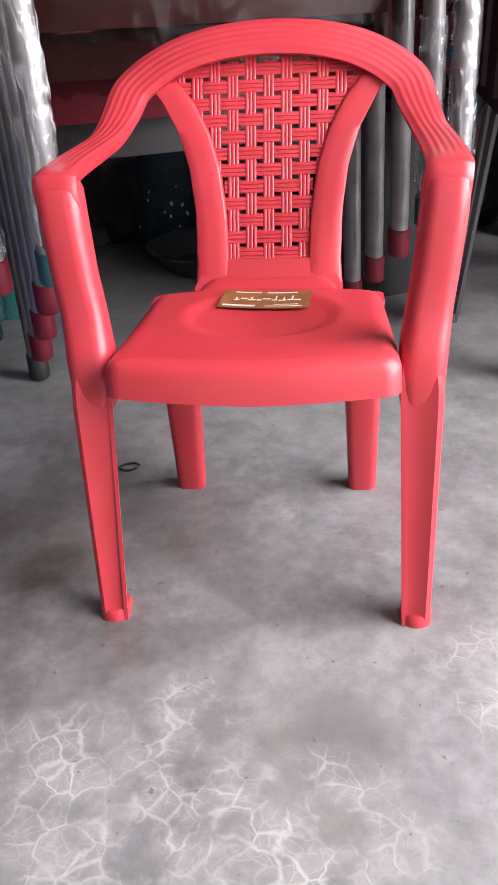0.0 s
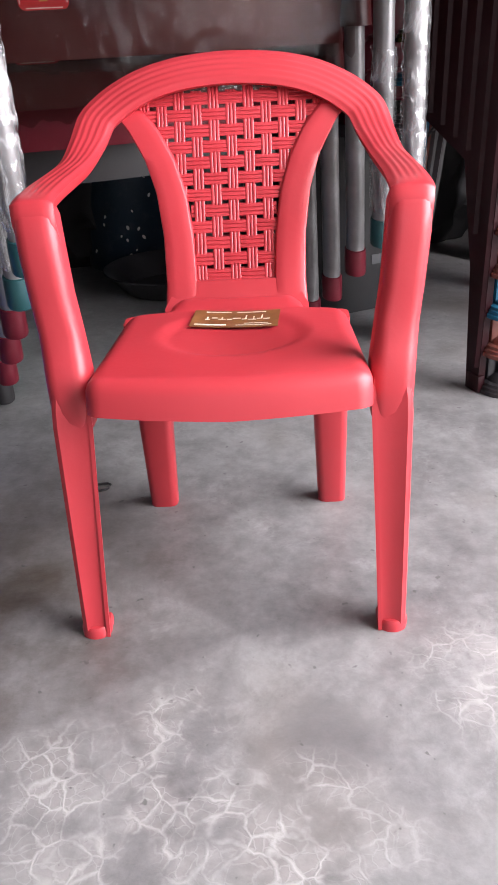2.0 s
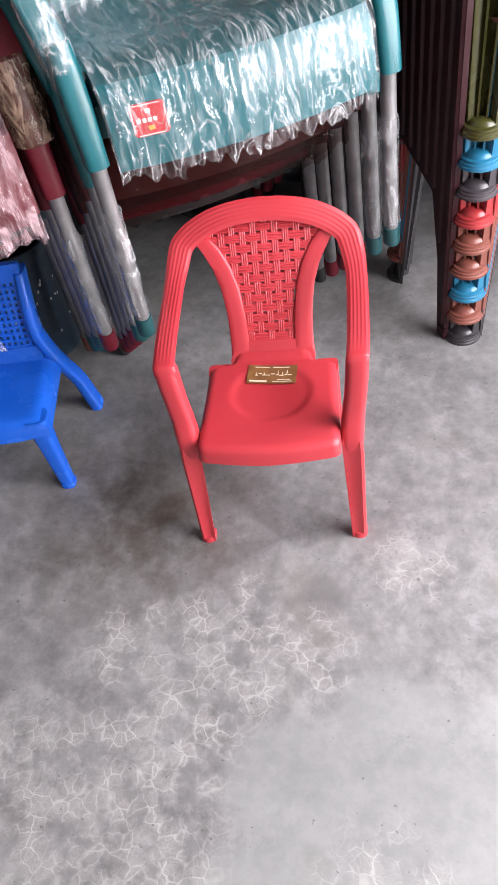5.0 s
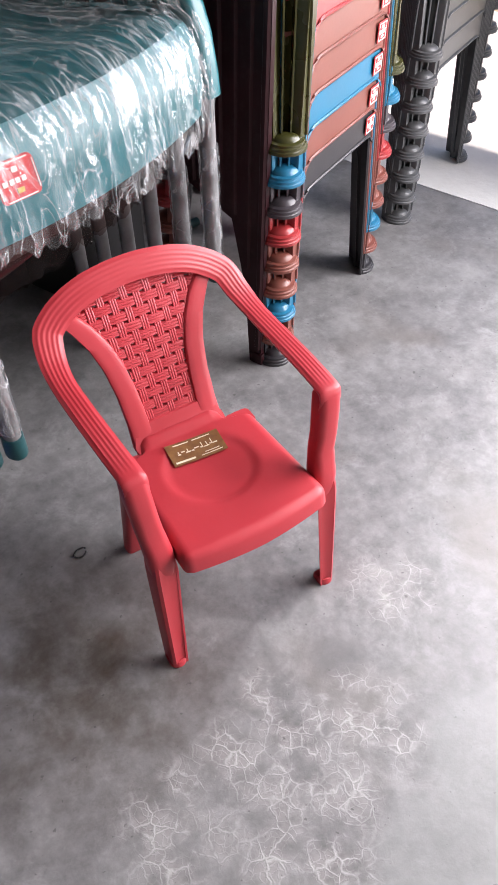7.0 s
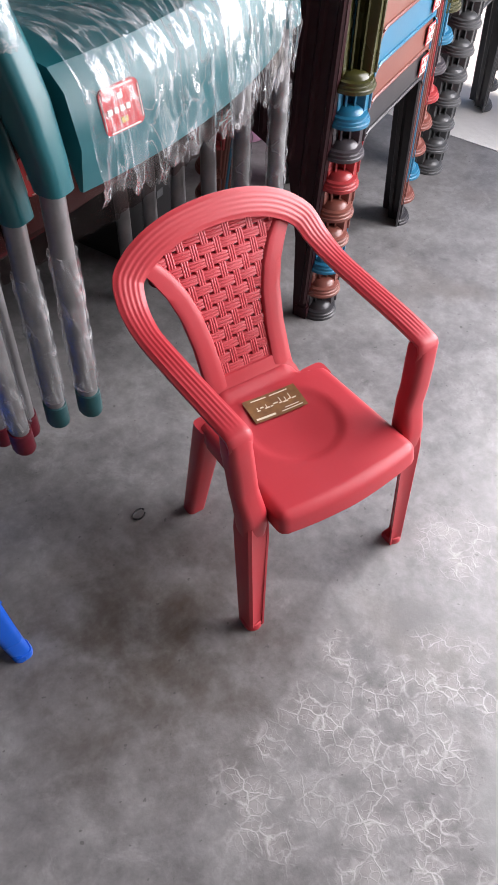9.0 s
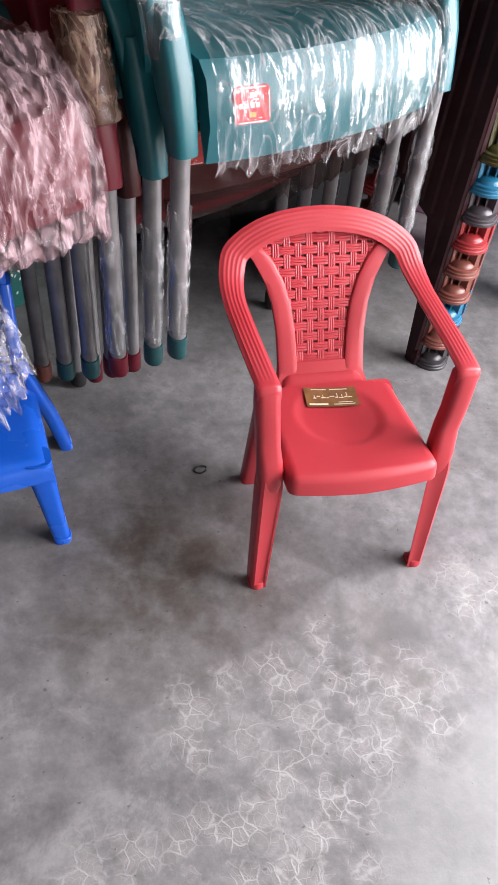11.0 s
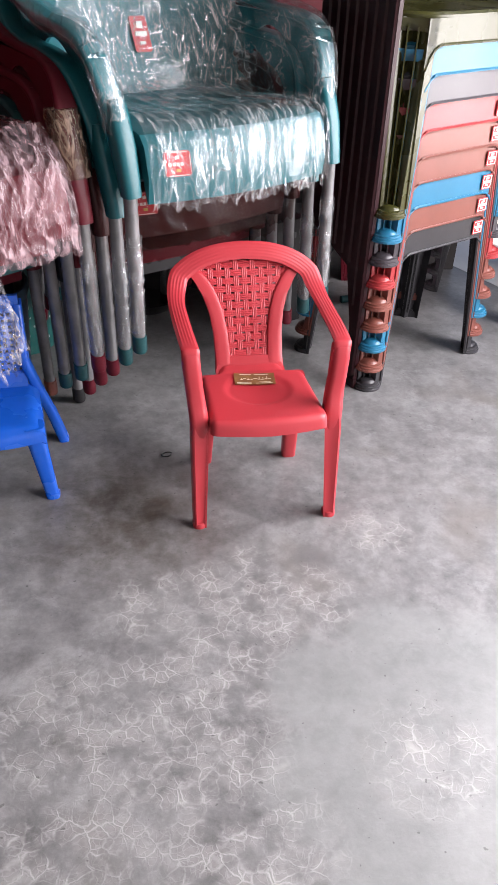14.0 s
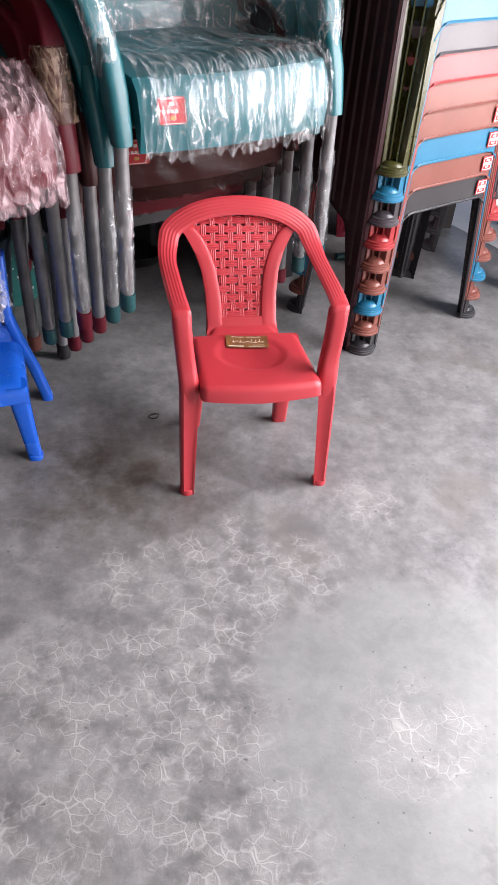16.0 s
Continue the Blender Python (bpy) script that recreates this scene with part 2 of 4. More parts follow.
def make_film(name, tint, body, gloss_rough=0.12, shine=0.9, haze=(0.75, 0.75, 0.76), glints=0.4):
    """Crumpled clear packing film: mostly see-through, glossy on its creases."""
    m = bpy.data.materials.new(name)
    m.use_nodes = True
    nt = m.node_tree
    for n in list(nt.nodes):
        nt.nodes.remove(n)
    out = nt.nodes.new("ShaderNodeOutputMaterial")
    tr = nt.nodes.new("ShaderNodeBsdfTransparent")
    tr.inputs[0].default_value = (*tint, 1)
    gl = nt.nodes.new("ShaderNodeBsdfGlossy")
    gl.inputs["Roughness"].default_value = gloss_rough
    gl.inputs["Color"].default_value = (0.95, 0.95, 0.97, 1)
    df = nt.nodes.new("ShaderNodeBsdfDiffuse")
    df.inputs["Color"].default_value = (*haze, 1)
    co = coords(nt)
    streak_map = nt.nodes.new("ShaderNodeMapping")
    streak_map.inputs["Scale"].default_value = (1.0, 0.32, 0.3)
    link(nt, co, streak_map.inputs["Vector"])
    ridge = nt.nodes.new("ShaderNodeTexNoise")
    ridge.inputs["Scale"].default_value, ridge.inputs["Detail"].default_value = 50.0, 5
    ridge.inputs["Distortion"].default_value = 1.4
    link(nt, streak_map.outputs[0], ridge.inputs["Vector"])
    crumple = nt.nodes.new("ShaderNodeTexVoronoi")
    crumple.feature = "F1"
    crumple.inputs["Scale"].default_value = 14.0
    link(nt, ridge.outputs["Color"], crumple.inputs["Vector"])
    link(nt, streak_map.outputs[0], crumple.inputs["Vector"])
    h = math_node(nt, "ADD", ridge.outputs["Fac"], math_node(nt, "MULTIPLY", crumple.outputs["Distance"], 0.5))
    bp = nt.nodes.new("ShaderNodeBump")
    bp.inputs["Strength"].default_value, bp.inputs["Distance"].default_value = 0.6, 0.006
    link(nt, h, bp.inputs["Height"])
    for s in (gl, df):
        link(nt, bp.outputs[0], s.inputs["Normal"])
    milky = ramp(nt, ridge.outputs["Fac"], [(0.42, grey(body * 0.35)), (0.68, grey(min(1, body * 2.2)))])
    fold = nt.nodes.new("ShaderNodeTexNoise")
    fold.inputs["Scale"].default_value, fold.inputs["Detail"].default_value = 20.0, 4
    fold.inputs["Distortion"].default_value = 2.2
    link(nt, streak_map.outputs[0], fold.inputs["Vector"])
    # Thin white diffuse lines painted in as highlights along the creases.
    line = ramp(nt, fold.outputs["Fac"], [(0.465, grey(0)), (0.5, grey(glints)), (0.535, grey(0))])
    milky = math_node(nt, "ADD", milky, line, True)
    m1 = nt.nodes.new("ShaderNodeMixShader")
    link(nt, milky, m1.inputs[0])
    link(nt, tr.outputs[0], m1.inputs[1])
    link(nt, df.outputs[0], m1.inputs[2])
    lw = nt.nodes.new("ShaderNodeLayerWeight")
    lw.inputs[0].default_value = 0.5
    link(nt, bp.outputs[0], lw.inputs["Normal"])
    m2 = nt.nodes.new("ShaderNodeMixShader")
    link(nt, math_node(nt, "ADD", math_node(nt, "MULTIPLY", math_node(nt, "POWER", lw.outputs["Facing"], 3.0), shine * 0.6), 0.04 * shine, True), m2.inputs[0])
    link(nt, m1.outputs[0], m2.inputs[1])
    link(nt, gl.outputs[0], m2.inputs[2])
    link(nt, m2.outputs[0], out.inputs[0])
    return m


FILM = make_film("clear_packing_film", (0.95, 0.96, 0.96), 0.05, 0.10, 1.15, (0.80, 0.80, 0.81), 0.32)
FILM_PINK = make_film("pink_packing_film", (0.86, 0.68, 0.70), 0.32, 0.24, 0.35, (0.44, 0.30, 0.32), 0.22)
FILM_MILK = make_film("milky_packing_film", (0.92, 0.92, 0.93), 0.17, 0.18, 0.2, (0.66, 0.64, 0.66), 0.2)
# Dusty film with a dark tint that carries the shade under the stack.
FILM_DUSTY_SHADED = make_film("dusty_shaded_packing_film", (0.62, 0.52, 0.50), 0.004, 0.16, 0.12, (0.10, 0.07, 0.065), 0.03)
TAPE = make_film("beige_packing_tape", (0.6, 0.42, 0.33), 0.30, 0.25, 0.5, (0.36, 0.24, 0.18))


# ---------- mesh helpers ----------
def part(name, bm, material, parent=None, label="", smooth=True):
    me = bpy.data.meshes.new(name)
    bmesh.ops.recalc_face_normals(bm, faces=bm.faces)
    bm.to_mesh(me)
    bm.free()
    me.materials.append(material)
    if smooth:
        me.polygons.foreach_set("use_smooth", [True] * len(me.polygons))
        me.set_sharp_from_angle(angle=radians(38))
    ob = new(name, me)
    if parent is not None:
        ob.parent = parent
    if label:
        ob["label"] = label
    return ob


def thing(name, m, label, category, group=""):
    ob = new(name)
    ob.empty_display_size = 0.05
    ob.matrix_world = m
    return tagged(ob, label, category, group)


def loft(bm, rings, closed=True, caps=True):
    rows = [[bm.verts.new(p) for p in r] for r in rings]
    n = len(rows[0])
    for a, b in zip(rows, rows[1:]):
        for i in range(n if closed else n - 1):
            j = (i + 1) % n
            bm.faces.new((a[i], a[j], b[j], b[i]))
    if caps and closed:
        bm.faces.new(rows[0])
        bm.faces.new(rows[-1])
    return rows


def box(bm, lo, hi, bevel=0.0, segs=2):
    lo, hi = Vector(lo), Vector(hi)
    r = bmesh.ops.create_cube(bm, size=1.0, matrix=Matrix.Translation((lo + hi) / 2) @ Matrix.Diagonal((*(hi - lo), 1)))
    if bevel:
        es = list({e for v in r["verts"] for e in v.link_edges})
        bmesh.ops.bevel(bm, geom=es, offset=bevel, segments=segs, affect="EDGES", profile=0.6)


def spline(pts, n):
    """A smooth line of n points through the given ones."""
    pts = [Vector(p) for p in pts]
    out = []
    m = len(pts) - 1
    for k in range(n):
        f = k / (n - 1) * m
        i = min(int(f), m - 1)
        t = f - i
        p0, p1, p2, p3 = pts[max(i - 1, 0)], pts[i], pts[i + 1], pts[min(i + 2, m)]
        out.append(0.5 * ((2 * p1) + (p2 - p0) * t + (2 * p0 - 5 * p1 + 4 * p2 - p3) * t * t + (3 * p1 - p0 - 3 * p2 + p3) * t ** 3))
    return out


def rounded(w, d, r, seg=4):
    """A rounded rectangle round the origin, as (a, b) pairs."""
    pts = []
    for cx, cy, a0 in ((w / 2 - r, d / 2 - r, 0), (-w / 2 + r, d / 2 - r, 90), (-w / 2 + r, -d / 2 + r, 180), (w / 2 - r, -d / 2 + r, 270)):
        for k in range(seg + 1):
            a = radians(a0 + 90 * k / seg)
            pts.append((cx + r * math.cos(a), cy + r * math.sin(a)))
    return pts


def tube(bm, pts, radius, n=10, wobble=0.0):
    pts = [Vector(p) for p in pts]
    rings = []
    for i, p in enumerate(pts):
        d = (pts[min(i + 1, len(pts) - 1)] - pts[max(i - 1, 0)]).normalized()
        a = d.orthogonal().normalized() if abs(d.z) < 0.9 else d.cross(Vector((0, 1, 0))).normalized()
        b = d.cross(a)
        r = radius[i] if isinstance(radius, (list, tuple)) else radius
        rings.append([p + (a * math.cos(t) + b * math.sin(t)) * r * (1 + wobble * noise.noise(Vector((p.x * 60 + math.cos(t) * 1.5, p.z * 70, math.sin(t) * 1.5 + p.y * 60)))) for t in (2 * math.pi * k / n for k in range(n))])
    loft(bm, rings)


# ---------- setting ----------
def plain(name, lo, hi, material, label, turn=0.0, bevel=0.0):
    bm = bmesh.new()
    box(bm, lo, hi, bevel)
    ob = part(name, bm, material, None, "", False)
    ob.matrix_world = pose(0, 0, 0, 0, 0, turn)
    return tagged(ob, label, name.split("_")[0], kind="structure")


def front(y, out=0.0):
    """Where the open shop front runs, parallel to the rows of stools."""
    return 1.258 - 0.43 * (y - 1.01) + out


def follow_front(ob, out=0.0, beyond=0.0):
    for v in ob.data.vertices:
        if v.co.x > beyond:
            v.co.x = front(v.co.y, out)


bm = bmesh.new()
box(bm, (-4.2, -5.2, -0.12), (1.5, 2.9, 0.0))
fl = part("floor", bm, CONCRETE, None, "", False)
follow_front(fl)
tagged(fl, "smooth grey concrete floor with pale crazing, stains and some painted shade", "floor", kind="structure")

bm = bmesh.new()
box(bm, (-60, -60, -0.30), (60, 60, -0.13))
tagged(part("ground", bm, SAND, None, "", False), "pale sandy ground outside the shop", "ground", kind="structure")
bm = bmesh.new()
box(bm, (-1, -6, -0.129), (1, 6, -0.004))
pv = part("pavement", bm, PAVING, None, "", False)
for v in pv.data.vertices:
    v.co.x = front(v.co.y, 1.75 if v.co.x > 0 else 0.012)
tagged(pv, "sunlit pale concrete apron outside the shop", "pavement", kind="structure")

# Back and side walls take the shade-dark colour to limit bounced light.
plain("wall_north", (-4.2, 2.6, -0.12), (0.62, 2.8, 3.1), DARK_WALL, "back wall of the shop, coloured dark for shade")
plain("wall_west", (-4.2, -5.2, 0), (-4.0, 2.6, 3.1), DARK_WALL, "unseen side wall of the shop, coloured dark for shade")
# Unseen ceiling, ended along the front so sun stays outside.
ceil = plain("ceiling", (-4.4, -5.4, 3.1), (2.9, 3.0, 3.25), CEILING, "unseen plaster ceiling, darkened to cut bounced light")
follow_front(ceil, 0.03)
# Unseen south wall, added with an opening to let fill light in.
plain("wall_south_low", (-4.0, -5.2, 0), (3.85, -5.0, 1.1), PLASTER, "unseen added wall under a made-up opening for the fill light")
plain("wall_south_high", (-4.0, -5.2, 2.7), (3.85, -5.0, 3.1), PLASTER, "unseen added wall over a made-up opening for the fill light")
plain("wall_south_west", (-4.0, -5.2, 1.1), (-1.2, -5.0, 2.7), PLASTER, "unseen added wall beside a made-up opening for the fill light")
plain("wall_south_east", (1.6, -5.2, 1.1), (3.85, -5.0, 2.7), PLASTER, "unseen added wall beside a made-up opening for the fill light")
# Hidden wall, added to block daylight from reaching behind the stacks.
east = plain("wall_east", (-0.1, 1.42, 0), (0.1, 2.6, 2.75), DARK_WALL, "unseen dark wall added to keep light off the back of the shop")
for v in east.data.vertices:
    v.co.x = front(v.co.y, v.co.x - 0.13)
# Unseen lintel, added to bound the sun along the shop front.
lint = plain("lintel", (-0.1, -5.0, 2.75), (0.1, 2.6, 3.098), PLASTER, "unseen lintel added over the open shop front to bound the sun")
for v in lint.data.vertices:
    v.co.x = front(v.co.y, v.co.x - 0.1)


# ---------- the red chair ----------
def mirrored(points, side):
    return [Vector((side * p[0], p[1], p[2])) for p in points]


def back_y(z):
    return 0.214 + 0.36 * (z - 0.315) + 0.35 * max(0.0, z - 0.49) * 0.3


def ease(t):
    t = max(0.0, min(1.0, t))
    return t * t * (3 - 2 * t)


def table(z, rows):
    for (a, x), (b, y) in zip(rows, rows[1:]):
        if z <= b:
            return x + (y - x) * max(0.0, (z - a) / (b - a))
    return rows[-1][1]


INNER = [(0.300, 0.0425), (0.315, 0.0425), (0.36, 0.0445), (0.405, 0.051), (0.44, 0.062), (0.47, 0.078), (0.49, 0.0945), (0.51, 0.113)]
OUTER = [(0.278, 0.079), (0.31, 0.0765), (0.36, 0.0775), (0.405, 0.0835), (0.44, 0.0945), (0.475, 0.113), (0.50, 0.134)]
ARCH = [(0.1588, -0.0165, 0.402), (0.1592, -0.0228, 0.420), (0.1597, -0.0215, 0.4345), (0.1605, -0.010, 0.4420), (0.163, 0.05, 0.444), (0.165, 0.13, 0.4435), (0.1655, 0.20, 0.4455), (0.163, 0.243, 0.460), (0.154, 0.268, 0.486),
        (0.134, 0.279, 0.5055), (0.108, 0.285, 0.5215), (0.080, 0.289, 0.5325), (0.045, 0.292, 0.540), (0.0, 0.2935, 0.543)]


def red_chair(m):
    ch = thing("child_armchair", m, "small red plastic armchair with basket-weave back on the concrete floor", "chair")

    def piece(name, bm, label=""):
        """One moulded part, raked backwards and flared sideways with its height."""
        for v in bm.verts:
            x, y, z = v.co
            low = max(0.0, 1 - z / 0.27) if y < 0.1 else 0.0
            arm = ease((z - 0.27) / 0.14) if name in ("arm_rail", "arm_support") else 0.0
            v.co = (x * (1 + 0.2 * z + 0.050 * arm), y + 0.195 * z + 0.013 * low, z - 0.021 * min(1.0, z / 0.28) + 0.010 * arm)
        return part(name, bm, RED, ch, label)

    # seat: a shallow dished shell, rolled over at its edges
    bm = bmesh.new()
    nx, ny = 44, 52

    def seat_point(a, b, drop):
        y = -0.052 + 0.252 * b
        half = 0.1195 - 0.004 * b
        if b > 0.86:
            half = half - (half - 0.0765) * ease((b - 0.86) / 0.06)
        if b < 0.06:
            half -= 0.010 * (1 - math.sqrt(max(0.0, 1 - (1 - b / 0.06) ** 2)))
        x = half * a
        y -= 0.009 * (1 - a * a) * (1 - b) ** 3
        z = 0.306 - 0.016 * b
        r = math.hypot(x, (y - 0.09) * 0.93)
        z -= 0.0042 * (1 - ease((r - 0.060) / 0.018))
        z -= 0.003 * (1 - ease(r / 0.075))
        edge = min((1 - abs(a)) * half, (y + 0.052 + 0.009 * (1 - a * a)) if b < 0.5 else 1)
        if abs(x) > 0.074 and b > 0.8:
            edge = min(edge, max(0.0, (0.925 - b) * 0.252))
        z -= 0.0065 * (1 - ease(edge / 0.010)) ** 1.5
        if b > 0.9:
            z += 0.008 * ease((b - 0.9) / 0.1) * (1 - ease((abs(x) - 0.055) / 0.02))
        return Vector((x, y, z - drop))
    grid = [[bm.verts.new(seat_point(-1 + 2 * i / nx, j / ny, 0)) for i in range(nx + 1)] for j in range(ny + 1)]
    for j in range(ny):
        for i in range(nx):
            bm.faces.new((grid[j][i], grid[j][i + 1], grid[j + 1][i + 1], grid[j + 1][i]))
    rim = [grid[j][0] for j in range(ny, -1, -1)] + grid[0][1:] + [grid[j][nx] for j in range(1, ny + 1)]
    last = rim
    for drop, grow in ((0.003, 0.0014), (0.009, 0.0024), (0.017, 0.0028), (0.0245, 0.0030), (0.0255, 0.0005)):
        row = []
        for v in rim:
            c = Vector((v.co.x, v.co.y - 0.09, 0))
            k = 1.0 + grow * (0.25 if v.co.y > 0.15 else 1.0) / max(c.length, 0.05)
            extra = 0.004 * max(0, 1 - abs(v.co.x) / 0.12) * (1 if v.co.y < -0.03 else 0)
            row.append(bm.verts.new((v.co.x * k, 0.09 + (v.co.y - 0.09) * k, v.co.z - drop - extra)))
        for i in range(len(rim) - 1):
            bm.faces.new((last[i], last[i + 1], row[i + 1], row[i]))
        last = row
    piece("seat", bm)

    # arched rail that runs from one elbow over the back to the other
    path = spline(mirrored(ARCH, -1) + mirrored(ARCH, 1)[::-1][1:], 131)
    th = 0.0165
    prof = []
    ridges = 6
    for k in range(ridges * 4 + 1):
        f = k / (ridges * 4)
        prof.append((f, 0.0 - 0.0010 * (0.5 - 0.5 * math.cos(2 * math.pi * f * ridges)) - 0.004 * (abs(2 * f - 1) ** 6)))
    bm = bmesh.new()
    rings = []
    ups, ways = [], []
    for i, p in enumerate(path):
        d = (path[min(i + 1, len(path) - 1)] - path[max(i - 1, 0)]).normalized()
        k = ease((p.y - 0.04) / 0.25)
        up = Vector((0, -0.82 * k, 1 - 0.42 * k)).normalized()
        if p.y < 0.0:
            up = Vector((0, -d.z if d.z > 0 else d.z, abs(d.y) + 0.001)).normalized()
        ups.append(up)
        ways.append(d)
    for _ in range(10):
        ups = [(ups[max(i - 1, 0)] + ups[i] * 2 + ups[min(i + 1, len(ups) - 1)]).normalized() for i in range(len(ups))]
    for i, p in enumerate(path):
        d = ways[i]
        up = (ups[i] - d * ups[i].dot(d)).normalized()
        inward = d.cross(up).normalized()
        cen = Vector((0, 0.15, 0.40))
        if inward.dot(cen - p) < 0:
            inward = -inward
        calm = ease((p.y + 0.012) / 0.03)
        w = 0.0335 + 0.007 * ease((p.y - 0.19) / 0.09)
        ring = [p + inward * (f * w) + up * ((h + 0.004 * abs(2 * f - 1) ** 6) * calm - 0.004 * abs(2 * f - 1) ** 4 - 0.0005) for f, h in prof]
        ring += [p + inward * (w - 0.001) - up * th * 0.6, p + inward * (w - 0.005) - up * th, p + inward * 0.005 - up * th, p + inward * 0.0005 - up * th * 0.6]
        rings.append(ring)
    loft(bm, rings)
    piece("arm_rail", bm, "ribbed rail forming both arms and the back's arch")

    for s in (-1, 1):
        # arm support above the seat, turning into the front leg
        bm = bmesh.new()
        rows = [(0.432, 0.1428, -0.007, 0.030, 0.028), (0.425, 0.1428, -0.0065, 0.0335, 0.035), (0.40, 0.1425, -0.005, 0.0345, 0.036), (0.36, 0.1418, -0.004, 0.0345, 0.035),
                (0.33, 0.1412, -0.001, 0.036, 0.033), (0.31, 0.1405, -0.004, 0.0375, 0.038), (0.295, 0.1400, -0.006, 0.0385, 0.042), (0.268, 0.1402, -0.006, 0.0386, 0.0385), (0.246, 0.1414, -0.0065, 0.0350, 0.0320)]
        rings = []
        for z, x, y, a, b in rows:
            rings.append([(s * (x + p), y + q, z) for p, q in rounded(a, b, min(a, b) * 0.32, 5)])
        loft(bm, rings)
        piece("arm_support", bm)
        # front leg: an open angled channel with a toe plate
        bm = bmesh.new()
        rings = []
        for k in range(-2, 15):
            f = k / 14
            z = 0.270 * (1 - f)
            xi = 0.1216 + 0.0170 * f
            xo = 0.1590 + 0.0080 * f
            yf = -0.0243 + 0.0113 * f
            dep = 0.0360 - 0.006 * f
            t = 0.0036
            fl_ = 0.0008 + 0.0014 * f
            ww = xo - xi
            sec = [(0, 0), (t, 0), (t, fl_ * 0.8), (t + 0.003, fl_), (ww * 0.55, fl_ - 0.001), (ww - 0.006, fl_ - 0.004), (ww - 0.0015, fl_ - 0.001), (ww, fl_ + 0.004), (ww, dep), (ww - t, dep), (ww - t, fl_ + 0.006), (ww - 0.008, fl_ + t), (t, fl_ + t + 0.001), (0, fl_)]
            g = 1.0 if k > 0 else (0.95, 0.82, 0.66)[-k]
            rings.append([(s * (xi + ww / 2 + (a - ww / 2) * g), yf + dep / 2 + (b - dep / 2) * g, z) for a, b in sec])
        loft(bm, rings)
        piece("front_leg", bm)
        bm = bmesh.new()
        rings = []
        for z, g in ((0.0, 0.0), (0.008, 0.0006), (0.0125, -0.001), (0.0135, -0.004)):
            ring = []
            for k in range(17):
                a = math.pi * k / 16
                ring.append((s * (0.1535 - (0.0150 + g) * math.cos(a)), -0.003 - (0.0135 + g) * math.sin(a), z))
            ring += [(s * (0.1680 + g), 0.010, z), (s * (0.1390 - g), 0.010, z)]
            rings.append(ring)
        loft(bm, rings)
        piece("foot", bm)
        # back leg
        bm = bmesh.new()
        rings = []
        for k in range(9):
            f = k / 8
            z = 0.285 * (1 - f)
            x = 0.098 + 0.0125 * f
            y = 0.168 + 0.092 * f
            rings.append([(s * (x + p), y + q, z) for p, q in rounded(0.044 - 0.009 * f, 0.036 - 0.007 * f, 0.009, 3)])
        loft(bm, rings)
        piece("back_leg", bm)
        # curved post beside the woven panel
        bm = bmesh.new()
        rings = []
        for k in range(34):
            z = 0.280 + (0.491 - 0.280) * k / 33
            xi, xo = table(z, INNER), table(z, OUTER)
            if z > 0.475:
                xo = max(xo, xi + 0.02)
            y = back_y(z)
            bow = 0.004
            ring = []
            for f, h in ((0, 0.0045), (0.03, 0.001), (0.07, 0.0), (0.35, -0.0004), (0.65, -0.0004), (0.92, 0.0002), (0.97, 0.0015), (1, 0.005), (1, 0.011), (0, 0.011)):
                ring.append((s * (xi + (xo - xi) * f), y + h - 0.006, z + h * 0.3))
            rings.append(ring)
        loft(bm, rings)
        piece("back_post", bm)
    # lower back panel that sweeps up out of the seat
    bm = bmesh.new()
    rings = []
    for z, y in ((0.2845, 0.176), (0.2862, 0.186), (0.290, 0.1955), (0.296, 0.2005), (0.304, 0.2045), (0.3125, 0.2078), (0.3150, 0.2090), (0.3155, 0.2150), (0.300, 0.212), (0.288, 0.206), (0.281, 0.19)):
        wd = 0.0785 - 0.0085 * ease((z - 0.290) / 0.012)
        rings.append([(-wd + 2 * wd * k / 12, y, z) for k in range(13)])
    rows = loft(bm, rings, closed=False, caps=False)
    piece("lower_back", bm)

    # basket weave: bundles of three ribs passing over and under each other
    bm = bmesh.new()
    px, pz = 0.0186, 0.01655
    wv, wh = 0.0116, 0.0126

    def rib_bundle(cx, cz, lx, lz, front):
        n = 3
        for r in range(n):
            if lx > lz:
                o = (r - 1) * wh / n
                ends = [(cx - lx / 2, cz + o), (cx - lx * 0.32, cz + o), (cx + lx * 0.32, cz + o), (cx + lx / 2, cz + o)]
                hw = wh / n / 2
            else:
                o = (r - 1) * wv / n
                ends = [(cx + o, cz - lz / 2), (cx + o, cz - lz * 0.32), (cx + o, cz + lz * 0.32), (cx + o, cz + lz / 2)]
                hw = wv / n / 2
            rings = []
            for e, (x, z) in enumerate(ends):
                lift = front if e in (1, 2) else front * 0.25
                ring = []
                for a, h in ((-1, 0.0062), (-0.95, 0.0008), (-0.5, 0.0), (0.5, 0.0), (0.95, 0.0008), (1, 0.0062)):
                    xx, zz = (x, z + a * hw) if lx > lz else (x + a * hw, z)
                    ring.append((xx, back_y(zz) + h - lift - 0.0005, zz))
                rings.append(ring)
            loft(bm, rings)

    for j in range(13):
        z = 0.3195 + pz * j
        for i in range(-6, 7):
            x = px * i
            lim = table(z, INNER) + 0.004
            if abs(x) > lim + 0.006:
                continue
            over = (i + j) % 2 == 0
            top = 0.5195 - 0.62 * x * x * 1.6
            if z > top - 0.004:
                continue
            if over:
                rib_bundle(x, z, wv, pz * 1.42, 0.0010)
